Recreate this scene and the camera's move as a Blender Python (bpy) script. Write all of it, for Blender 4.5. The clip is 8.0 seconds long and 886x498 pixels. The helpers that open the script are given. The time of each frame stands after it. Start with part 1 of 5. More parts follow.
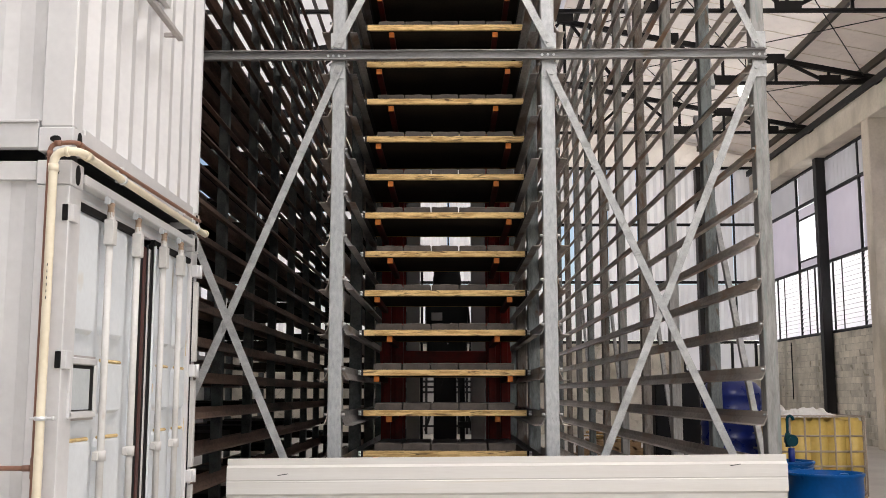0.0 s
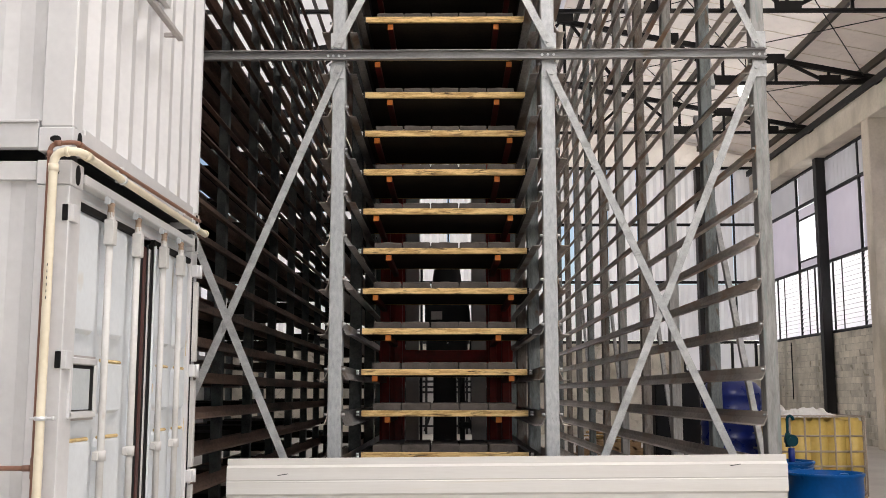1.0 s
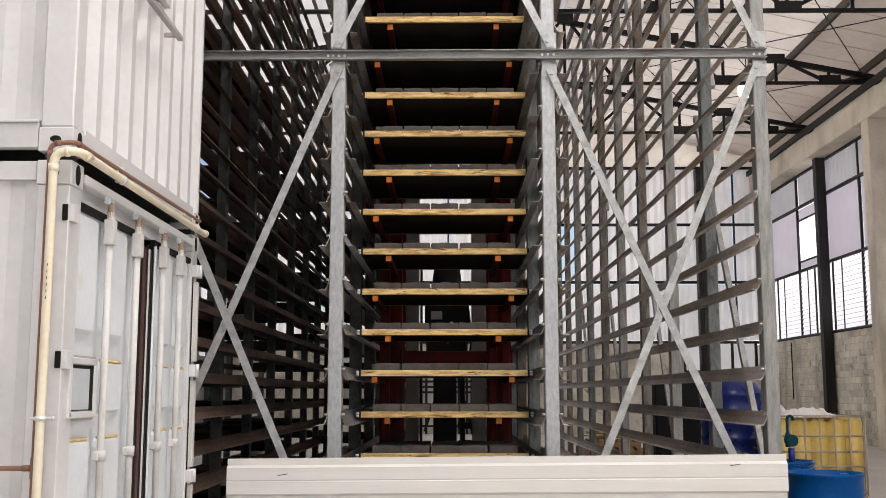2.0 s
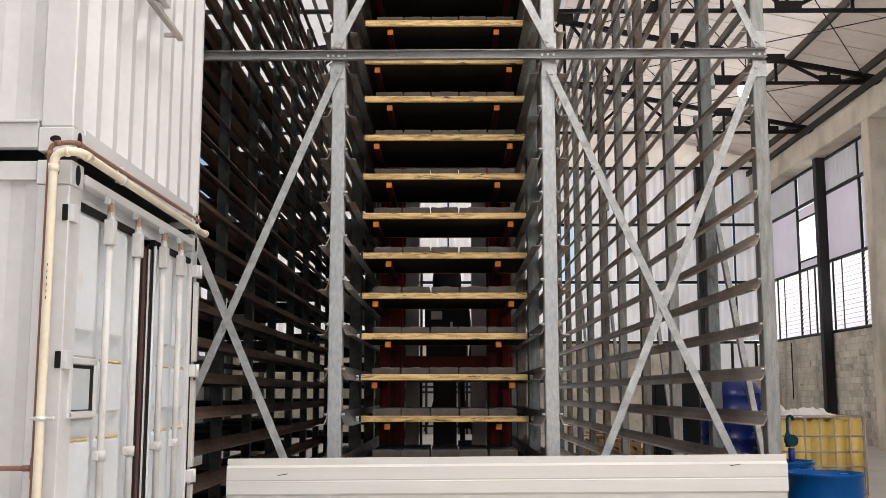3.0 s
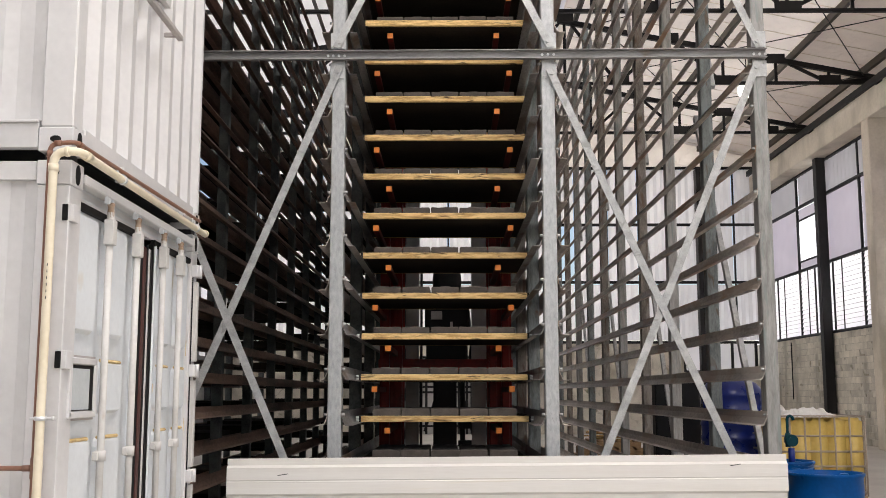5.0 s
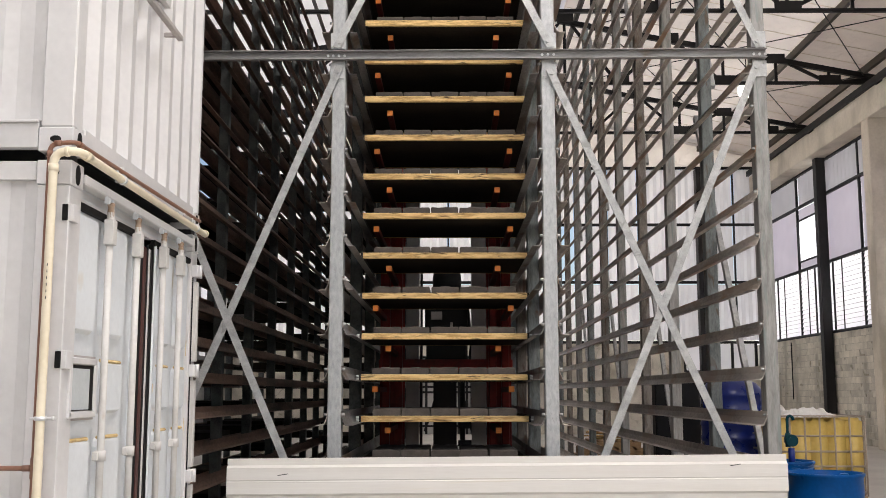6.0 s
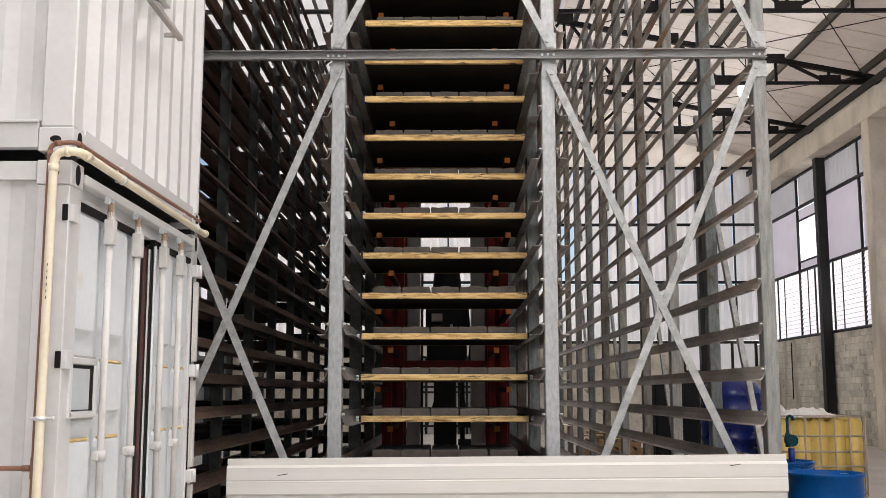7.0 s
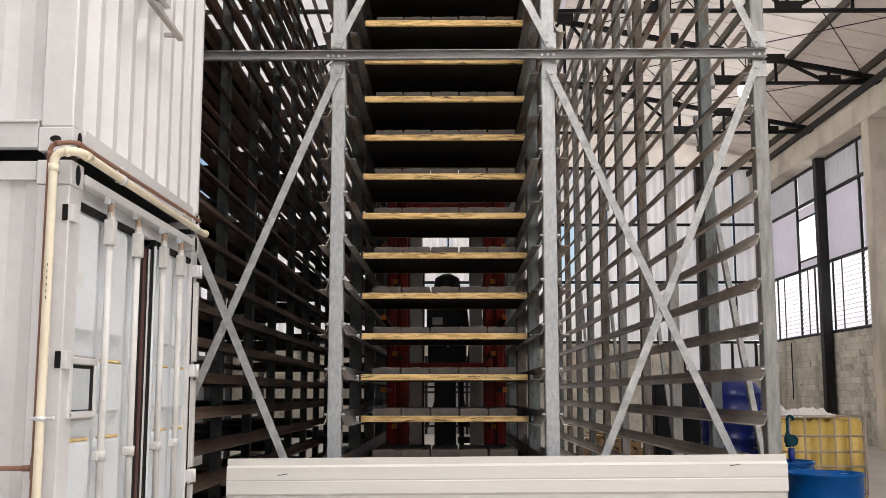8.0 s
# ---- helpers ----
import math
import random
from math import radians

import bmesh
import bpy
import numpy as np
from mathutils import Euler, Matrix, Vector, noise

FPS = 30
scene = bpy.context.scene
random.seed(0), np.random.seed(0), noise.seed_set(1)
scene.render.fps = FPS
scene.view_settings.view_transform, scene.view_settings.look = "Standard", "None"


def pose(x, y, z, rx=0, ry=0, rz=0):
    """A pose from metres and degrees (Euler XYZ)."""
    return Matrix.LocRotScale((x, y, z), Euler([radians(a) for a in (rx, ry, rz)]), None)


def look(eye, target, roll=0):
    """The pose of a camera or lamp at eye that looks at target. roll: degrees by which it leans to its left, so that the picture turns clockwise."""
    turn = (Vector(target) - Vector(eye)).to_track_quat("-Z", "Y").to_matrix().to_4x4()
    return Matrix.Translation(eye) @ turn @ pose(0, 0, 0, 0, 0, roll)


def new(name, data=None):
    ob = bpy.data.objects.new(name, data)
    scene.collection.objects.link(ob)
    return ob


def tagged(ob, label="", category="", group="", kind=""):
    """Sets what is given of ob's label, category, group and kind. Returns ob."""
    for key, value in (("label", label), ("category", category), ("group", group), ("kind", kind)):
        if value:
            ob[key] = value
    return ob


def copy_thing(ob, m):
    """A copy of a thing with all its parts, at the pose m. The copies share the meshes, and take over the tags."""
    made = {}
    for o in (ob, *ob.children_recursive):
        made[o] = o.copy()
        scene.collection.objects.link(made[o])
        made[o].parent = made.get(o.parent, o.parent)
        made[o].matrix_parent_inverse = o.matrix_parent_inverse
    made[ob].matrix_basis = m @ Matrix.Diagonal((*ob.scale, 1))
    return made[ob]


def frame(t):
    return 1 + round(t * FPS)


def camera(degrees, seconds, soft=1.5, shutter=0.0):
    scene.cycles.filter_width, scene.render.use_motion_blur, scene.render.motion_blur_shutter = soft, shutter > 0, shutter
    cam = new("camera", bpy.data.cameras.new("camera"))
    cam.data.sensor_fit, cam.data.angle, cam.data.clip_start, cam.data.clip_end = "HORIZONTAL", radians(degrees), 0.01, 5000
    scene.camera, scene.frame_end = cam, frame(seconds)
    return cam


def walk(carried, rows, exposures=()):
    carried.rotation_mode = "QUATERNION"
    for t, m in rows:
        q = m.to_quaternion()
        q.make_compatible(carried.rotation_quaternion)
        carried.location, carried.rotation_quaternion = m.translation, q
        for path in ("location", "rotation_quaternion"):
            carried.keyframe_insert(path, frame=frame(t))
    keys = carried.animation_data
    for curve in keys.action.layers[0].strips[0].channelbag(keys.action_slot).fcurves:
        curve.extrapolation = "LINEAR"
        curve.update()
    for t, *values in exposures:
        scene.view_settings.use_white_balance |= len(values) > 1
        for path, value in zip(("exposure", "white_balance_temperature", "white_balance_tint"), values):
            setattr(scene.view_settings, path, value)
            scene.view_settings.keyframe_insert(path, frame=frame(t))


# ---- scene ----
cam = camera(46, 8.0, soft=0.6)
EYE = (0.0, 0.0, 1.5)
VIEW = look(EYE, (-0.0069, 0.9905, 1.5 + 0.1373))
walk(cam, [(0.0, VIEW), (8.0, VIEW)])

# ---- light ----
scene.view_settings.exposure = -0.22
scene.view_settings.use_white_balance = True
scene.view_settings.white_balance_temperature = 6660
scene.view_settings.white_balance_tint = 13
world = bpy.data.worlds.new("sky")
scene.world = world
world.use_nodes = True
sky = world.node_tree.nodes.new("ShaderNodeTexSky")
sky.sky_type = "NISHITA"
sky.sun_disc = False
sky.sun_elevation = radians(48)
sky.sun_rotation = radians(60)
back = world.node_tree.nodes["Background"]
world.node_tree.links.new(sky.outputs[0], back.inputs[0])
back.inputs[1].default_value = 0.15

sun_data = bpy.data.lights.new("sun", "SUN")
sun_data.energy, sun_data.angle, sun_data.color = 5.0, radians(12), (1.0, 0.94, 0.86)
sun = new("sun", sun_data)
sun.matrix_world = look((20, 14, 22), (0, 0, 0))


def daylight(name, eye, target, wide, high, watts, color=(1.0, 0.97, 0.94)):
    """The sky's light before an opening of the hall, real and assumed ones alike."""
    data = bpy.data.lights.new(name, "AREA")
    data.shape, data.size, data.size_y, data.energy, data.color = "RECTANGLE", wide, high, watts, color
    ob = new(name, data)
    ob.matrix_world = look(eye, target)
    return ob


# South, east and clerestory lamps stand at unseen, assumed openings to brighten the hall.
daylight("daylight_gate", (3.0, -12.6, 5.3), (3.0, 0, 5.3), 16, 6.6, 140)
daylight("daylight_ridge", (1.75, -2.8, 12.35), (1.75, -2.8, 0), 2.9, 18, 2850)
daylight("daylight_east_gate", (13.0, -4, 6.3), (0, -4, 6.3), 14, 5.6, 1000)
daylight("daylight_side", (13.2, 22, 6.4), (0, 22, 6.4), 36, 6.0, 1000, (0.97, 0.97, 1.0))
daylight("daylight_west", (-9.6, 16, 4.6), (0, 16, 4.6), 52, 6.8, 720, (0.97, 0.98, 1.0))
daylight("daylight_clerestory", (-9.4, 16, 9.3), (0, 16, 9.3), 52, 1.8, 950)
daylight("daylight_north", (1.75, 40.8, 5.3), (1.75, 0, 5.3), 20, 10.0, 1000, (0.98, 0.98, 1.0))

# ---- materials ----


def material(name, base, dark=None, rough=0.6, metal=0.0, scale=3.0, fine=60.0, amount=0.5, bump=0.1, spread=0.0, stain=None, stain_at=0.62, stretch=(1, 1, 1), spec=0.5, grime=None):
    """A surface with two scales of mottling, fine relief, optional stains and a per-object shift of tone."""
    m = bpy.data.materials.new(name)
    m.use_nodes = True
    n, l = m.node_tree.nodes, m.node_tree.links
    b = n["Principled BSDF"]
    dark = dark or tuple(c * 0.7 for c in base)
    tc = n.new("ShaderNodeTexCoord")
    mp = n.new("ShaderNodeMapping")
    mp.inputs["Scale"].default_value = stretch
    l.new(tc.outputs["Object"], mp.inputs["Vector"])
    info = n.new("ShaderNodeObjectInfo")
    shift = n.new("ShaderNodeVectorMath")
    shift.operation = "MULTIPLY_ADD"
    shift.inputs[1].default_value = (7.3, 11.1, 5.7)
    l.new(info.outputs["Random"], shift.inputs[0])
    l.new(mp.outputs[0], shift.inputs[2])

    def noise_node(sc, detail):
        t = n.new("ShaderNodeTexNoise")
        t.inputs["Scale"].default_value, t.inputs["Detail"].default_value = sc, detail
        l.new(shift.outputs[0], t.inputs["Vector"])
        return t

    big, small = noise_node(scale, 6), noise_node(fine, 3)
    add = n.new("ShaderNodeMath")
    add.operation = "MULTIPLY_ADD"
    add.inputs[1].default_value = 0.45
    l.new(small.outputs[0], add.inputs[0])
    l.new(big.outputs[0], add.inputs[2])
    ramp = n.new("ShaderNodeMapRange")
    ramp.inputs["From Min"].default_value, ramp.inputs["From Max"].default_value = 0.45, 0.95
    ramp.inputs["To Min"].default_value, ramp.inputs["To Max"].default_value = 0.5 - amount, 0.5 + amount
    l.new(add.outputs[0], ramp.inputs["Value"])
    mix = n.new("ShaderNodeMix")
    mix.data_type = "RGBA"
    mix.inputs["A"].default_value, mix.inputs["B"].default_value = (*dark, 1), (*base, 1)
    l.new(ramp.outputs[0], mix.inputs["Factor"])
    out = mix.outputs["Result"]
    if stain:
        st = noise_node(scale * 0.8, 8)
        st.inputs["Distortion"].default_value = 1.0
        sr = n.new("ShaderNodeMapRange")
        sr.inputs["From Min"].default_value, sr.inputs["From Max"].default_value = stain_at, stain_at + 0.12
        l.new(st.outputs[0], sr.inputs["Value"])
        m2 = n.new("ShaderNodeMix")
        m2.data_type = "RGBA"
        m2.inputs["B"].default_value = (*stain, 1)
        l.new(sr.outputs[0], m2.inputs["Factor"])
        l.new(out, m2.inputs["A"])
        out = m2.outputs["Result"]
    if grime:
        gp, gn, gr, gm = n.new("ShaderNodeNewGeometry"), n.new("ShaderNodeTexNoise"), n.new("ShaderNodeMapRange"), n.new("ShaderNodeMix")
        gs = n.new("ShaderNodeMapping")
        gs.inputs["Scale"].default_value = (1, 1, 0.45)
        l.new(gp.outputs["Position"], gs.inputs["Vector"])
        gn.inputs["Scale"].default_value, gn.inputs["Detail"].default_value = 1.1, 7
        l.new(gs.outputs[0], gn.inputs["Vector"])
        gr.inputs["From Min"].default_value, gr.inputs["From Max"].default_value, gr.inputs["To Max"].default_value = 0.50, 0.70, 0.65
        l.new(gn.outputs[0], gr.inputs["Value"])
        gm.data_type = "RGBA"
        gm.inputs["B"].default_value = (*grime, 1)
        l.new(gr.outputs[0], gm.inputs["Factor"])
        l.new(out, gm.inputs["A"])
        out = gm.outputs["Result"]
    if spread:
        hv = n.new("ShaderNodeHueSaturation")
        vr = n.new("ShaderNodeMapRange")
        vr.inputs["To Min"].default_value, vr.inputs["To Max"].default_value = 1 - spread, 1 + spread
        l.new(info.outputs["Random"], vr.inputs["Value"])
        l.new(vr.outputs[0], hv.inputs["Value"])
        l.new(out, hv.inputs["Color"])
        out = hv.outputs[0]
    l.new(out, b.inputs["Base Color"])
    rr = n.new("ShaderNodeMapRange")
    rr.inputs["To Min"].default_value, rr.inputs["To Max"].default_value = max(0.05, rough - 0.12), min(1, rough + 0.12)
    l.new(big.outputs[0], rr.inputs["Value"])
    l.new(rr.outputs[0], b.inputs["Roughness"])
    b.inputs["Metallic"].default_value = metal
    b.inputs["Specular IOR Level"].default_value = spec
    if bump:
        bp = n.new("ShaderNodeBump")
        bp.inputs["Strength"].default_value, bp.inputs["Distance"].default_value = bump, 0.01
        l.new(add.outputs[0], bp.inputs["Height"])
        l.new(bp.outputs[0], b.inputs["Normal"])
    return m


def pane_material(name, color, through_share=0.6, quilt=False):
    """A translucent plastic sheet that daylight passes."""
    m = bpy.data.materials.new(name)
    m.use_nodes = True
    n, l = m.node_tree.nodes, m.node_tree.links
    tr, df, mx = n.new("ShaderNodeBsdfTranslucent"), n["Principled BSDF"], n.new("ShaderNodeMixShader")
    tc, no, rp = n.new("ShaderNodeTexCoord"), n.new("ShaderNodeTexNoise"), n.new("ShaderNodeMix")
    rp.data_type = "RGBA"
    rp.inputs["A"].default_value, rp.inputs["B"].default_value = (*[c * 0.82 for c in color], 1), (*color, 1)
    no.inputs["Scale"].default_value = 1.3
    l.new(tc.outputs["Object"], no.inputs["Vector"])
    l.new(no.outputs[0], rp.inputs["Factor"])
    l.new(rp.outputs["Result"], tr.inputs[0])
    l.new(rp.outputs["Result"], df.inputs["Base Color"])
    df.inputs["Roughness"].default_value = 0.4
    mx.inputs[0].default_value = through_share
    l.new(df.outputs[0], mx.inputs[1])
    l.new(tr.outputs[0], mx.inputs[2])
    l.new(mx.outputs[0], n["Material Output"].inputs[0])
    if quilt:
        pu, bp = n.new("ShaderNodeTexNoise"), n.new("ShaderNodeBump")
        pu.inputs["Scale"].default_value, pu.inputs["Detail"].default_value = 1.6, 4
        bp.inputs["Strength"].default_value, bp.inputs["Distance"].default_value = 0.8, 0.25
        l.new(tc.outputs["Object"], pu.inputs["Vector"])
        l.new(pu.outputs[0], bp.inputs["Height"])
        for shader in (tr, df):
            l.new(bp.outputs[0], shader.inputs["Normal"])
    return m


def glow_material(name, color, strength):
    m = bpy.data.materials.new(name)
    m.use_nodes = True
    b = m.node_tree.nodes["Principled BSDF"]
    b.inputs["Emission Color"].default_value, b.inputs["Emission Strength"].default_value = (*color, 1), strength
    return m


GALV = material("galvanised_steel", (0.47, 0.48, 0.48), (0.32, 0.335, 0.34), rough=0.45, metal=0.3, scale=45, fine=220, amount=0.6, bump=0.06, spread=0.1, stain=(0.31, 0.315, 0.305), stain_at=0.63, stretch=(1, 1, 0.4))
BEAM_STEEL = material("dull_beam_steel", (0.33, 0.325, 0.325), (0.20, 0.195, 0.19), rough=0.5, metal=0.3, scale=9, fine=90, amount=0.6, bump=0.06, stain=(0.24, 0.20, 0.17), stain_at=0.6, stretch=(0.3, 1, 1))
# Worn tone, taken darker to put the bay's shade into deeper posts.
GALV_WORN_SHADED = material("dulled_galvanised_steel", (0.29, 0.325, 0.325), (0.13, 0.145, 0.145), rough=0.55, metal=0.3, scale=20, fine=140, amount=0.7, bump=0.08, spread=0.3, stain=(0.17, 0.13, 0.10), stain_at=0.57, stretch=(1, 1, 0.25))
GALV_OUTER = material("dusty_galvanised_steel", (0.38, 0.375, 0.36), (0.22, 0.215, 0.205), rough=0.5, metal=0.3, scale=30, fine=160, amount=0.7, bump=0.08, spread=0.2, stain=(0.25, 0.28, 0.27), stain_at=0.55, stretch=(1, 1, 0.15))
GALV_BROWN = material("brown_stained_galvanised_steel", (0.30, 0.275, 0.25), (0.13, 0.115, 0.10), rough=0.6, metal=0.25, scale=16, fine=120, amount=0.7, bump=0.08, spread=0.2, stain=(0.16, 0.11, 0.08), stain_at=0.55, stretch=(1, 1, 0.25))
GALV_BRACE = material("galvanised_flat_bar", (0.46, 0.465, 0.46), (0.28, 0.285, 0.28), rough=0.5, metal=0.4, scale=14, fine=90, amount=0.6, bump=0.06, spread=0.08, stain=(0.27, 0.275, 0.26), stain_at=0.58)
# Weathered steel with the dimness of the left and deeper bays painted in.
OLD_SHADED_STEEL = material("dark_weathered_steel", (0.14, 0.155, 0.15), (0.05, 0.056, 0.055), rough=0.6, metal=0.2, scale=6, fine=60, amount=0.7, bump=0.05, spread=0.25)
# Rust brown, with the left bays' shade mixed into the colour.
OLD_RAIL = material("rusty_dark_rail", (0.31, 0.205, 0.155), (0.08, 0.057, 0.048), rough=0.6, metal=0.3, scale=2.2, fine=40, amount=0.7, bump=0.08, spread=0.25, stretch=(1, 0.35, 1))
# Darker copy of the stained rail; the middle bay's shade is painted in.
MID_RAIL_SHADED = material("cement_splashed_rail", (0.34, 0.335, 0.33), (0.14, 0.13, 0.125), rough=0.55, metal=0.3, scale=3, fine=50, amount=0.7, bump=0.1, spread=0.2, stain=(0.12, 0.075, 0.05), stain_at=0.53, stretch=(1, 0.4, 1))
# Stained board faces, darkened further for the shade beneath each board.
STAINED_SHADED_DECK = material("cement_stained_board_face", (0.035, 0.026, 0.018), (0.012, 0.009, 0.007), rough=0.85, scale=3, fine=40, amount=0.7, bump=0.2, spread=0.2, spec=0.2)
RAIL = material("stained_steel_rail", (0.52, 0.47, 0.425), (0.23, 0.20, 0.175), rough=0.45, metal=0.3, scale=2.2, fine=40, amount=0.8, bump=0.1, spread=0.18, stain=(0.37, 0.235, 0.15), stain_at=0.54, stretch=(1, 0.35, 1))
ZINC = material("zinc_bolt", (0.88, 0.89, 0.90), rough=0.4, metal=0.5, bump=0)
WHITE = material("white_container_paint", (0.655, 0.65, 0.65), (0.57, 0.565, 0.565), rough=0.42, scale=1.6, fine=25, amount=0.6, bump=0.05, stain=(0.58, 0.525, 0.45), stain_at=0.68)
DOOR_WHITE = material("white_door_paint", (0.685, 0.72, 0.745), (0.60, 0.63, 0.65), rough=0.62, spec=0.3, scale=2.0, fine=30, amount=0.55, bump=0.06, stain=(0.60, 0.54, 0.44), stain_at=0.66)
RUST_PAINT = material("rust_streaked_paint", (0.68, 0.52, 0.25), (0.42, 0.27, 0.10), rough=0.6, scale=9, fine=60, amount=0.7, bump=0.1)
# Black rubber; also fills holes, slots and gaps in place of their shade.
RUBBER = material("black_rubber_gasket", (0.009, 0.0085, 0.0085), rough=0.65, scale=8, bump=0.1, spec=0.2)
OXIDE = material("red_oxide_primer", (0.075, 0.022, 0.018), rough=0.6, scale=8)
CREAM_PIPE = material("cream_plastic_pipe", (0.78, 0.71, 0.56), (0.68, 0.60, 0.44), rough=0.35, scale=5, fine=40, bump=0.02)
BROWN_PIPE = material("brown_plastic_pipe", (0.27, 0.13, 0.085), (0.20, 0.10, 0.065), rough=0.35, scale=6, bump=0.02)
# Stained paint, also dimmed to offset the strong light on the rods.
ROD_PAINT = material("dirty_rod_paint", (0.60, 0.59, 0.57), (0.50, 0.485, 0.46), rough=0.7, scale=6.0, fine=40, amount=0.6, bump=0.08, stain=(0.40, 0.29, 0.20), stain_at=0.66, spec=0.25)
BRASS = material("weathered_cam_steel", (0.46, 0.36, 0.27), (0.24, 0.14, 0.085), rough=0.75, metal=0.2, scale=40, bump=0.2)
SHEET = material("cream_white_sheet", (0.70, 0.685, 0.655), (0.62, 0.60, 0.56), rough=0.42, scale=1.6, fine=30, amount=0.6, bump=0.04, stain=(0.64, 0.55, 0.37), stain_at=0.60, stretch=(0.22, 1, 7))
INK = material("dark_mark", (0.03, 0.03, 0.03), rough=0.6, bump=0)
WOOD = material("pine_board", (0.76, 0.54, 0.245), (0.46, 0.28, 0.10), rough=0.8, scale=10.0, fine=70, amount=1.1, bump=0.4, spread=0.16, stain=(0.09, 0.05, 0.02), stain_at=0.57, stretch=(0.7, 3, 5))
CONCRETE_BLOCK = material("fresh_concrete_paver", (0.105, 0.09, 0.08), (0.06, 0.05, 0.044), rough=0.92, scale=12, fine=160, amount=0.6, bump=0.6, spread=0.15)
# One tine paint in two tones: shaded sides and a lit end.
TINE_SHADED = material("dark_red_tine_paint", (0.11, 0.010, 0.008), (0.055, 0.006, 0.005), rough=0.7, spec=0.2, scale=10, fine=60, bump=0.08)
TINE_LIT = material("orange_red_tine_paint", (0.85, 0.27, 0.04), (0.62, 0.16, 0.02), rough=0.5, scale=14, fine=80, amount=0.5, bump=0.08)
RED = material("red_machine_paint", (0.26, 0.010, 0.006), (0.13, 0.006, 0.004), rough=0.45, spec=0.3, scale=4, fine=50, amount=0.7, bump=0.04)
MAST_GREY = material("grey_machine_paint", (0.44, 0.41, 0.39), (0.32, 0.30, 0.285), rough=0.5, scale=4)
DULL_GLASS = material("dull_glass", (0.60, 0.64, 0.65), (0.50, 0.54, 0.55), rough=0.25, scale=3, bump=0)
BLACK = material("black_machine_paint", (0.013, 0.013, 0.014), rough=0.55, scale=6, spec=0.2)
PURLIN_STEEL = material("brown_grey_purlin", (0.10, 0.082, 0.066), (0.055, 0.045, 0.037), rough=0.6, scale=2)
DARK_STEEL = material("dark_painted_steel", (0.020, 0.019, 0.020), (0.011, 0.0105, 0.011), rough=0.55, scale=3, spec=0.3)
BLUE = material("blue_plastic_drum", (0.0003, 0.066, 0.25), (0.0003, 0.046, 0.175), rough=0.3, scale=5, fine=40, bump=0.01, spec=0.12)
DEEP_BLUE = material("deep_blue_plastic", (0.006, 0.02, 0.17), (0.004, 0.012, 0.11), rough=0.3, scale=4, spec=0.4)
TEAL = material("teal_cast_iron", (0.002, 0.045, 0.062), rough=0.55, scale=12, spec=0.15)
IBC_YELLOW = material("yellowed_tank_plastic", (0.72, 0.53, 0.17), (0.56, 0.38, 0.09), rough=0.35, scale=2.2, fine=20, bump=0.03)
CAGE = material("galvanised_cage_tube", (0.46, 0.385, 0.31), rough=0.5, metal=0.3, scale=10)
SACK = material("white_plastic_wrap", (0.82, 0.80, 0.78), (0.62, 0.60, 0.57), rough=0.5, scale=9, fine=40, bump=0.5)
PALLET = material("pallet_wood", (0.40, 0.26, 0.14), rough=0.8, scale=6, stretch=(1, 5, 5))
FLOOR = material("concrete_floor", (0.54, 0.505, 0.455), (0.40, 0.375, 0.335), rough=0.7, scale=0.8, fine=12, amount=0.5, bump=0.05)
CONCRETE = material("precast_concrete", (0.82, 0.745, 0.63), (0.66, 0.59, 0.485), rough=0.8, scale=0.9, fine=14, amount=0.6, bump=0.1, grime=(0.42, 0.37, 0.30))
BLOCKWORK = material("grey_concrete_block", (0.74, 0.69, 0.59), (0.54, 0.50, 0.42), rough=0.9, scale=2.5, fine=30, amount=0.6, bump=0.3, spread=0.18, stain=(0.27, 0.25, 0.185), stain_at=0.6, grime=(0.17, 0.155, 0.115))
MORTAR = material("mortar", (0.50, 0.47, 0.41), rough=0.95, scale=8, bump=0.2)
CLADDING = material("grey_wall_cladding", (0.22, 0.22, 0.22), rough=0.6, scale=0.8)
# Assumed translucent, so sun from above brightens the lining and the hall.
ROOF_FOIL = pane_material("pale_roof_lining", (0.945, 0.90, 0.845), 0.66, quilt=True)
# Duller copy of the lining, imitating the shade near the eave.
EAVE_LINING = pane_material("dusty_roof_lining", (0.86, 0.80, 0.74), 0.42, quilt=True)
# Translucency assumed here as well, to brighten the view above the left rack.
ROOF_LIGHT = pane_material("translucent_roof_sheet", (0.93, 0.91, 0.88), 0.85)
PANE = pane_material("translucent_sheet", (0.86, 0.86, 0.88))
PANE_GREY = pane_material("frosted_sheet", (0.72, 0.69, 0.73), 0.55)
PANE_RIBBED = pane_material("ribbed_grey_sheet", (0.66, 0.65, 0.66), 0.5)
PANE_LOUVRE = pane_material("white_louvre_sheet", (0.95, 0.94, 0.95), 0.8)
# Passes little light: tones down the assumed door and the ridge above the rack.
PANE_DIM = pane_material("dirty_door_sheet", (0.50, 0.48, 0.46), 0.3)
PANE_NORTH = pane_material("weathered_translucent_sheet", (0.80, 0.79, 0.785))
OVERCAST = glow_material("bright_overcast_sky", (0.97, 0.98, 1.0), 1.6)
LAMP_GLOW = glow_material("lamp_glow", (1.0, 0.95, 0.85), 12)

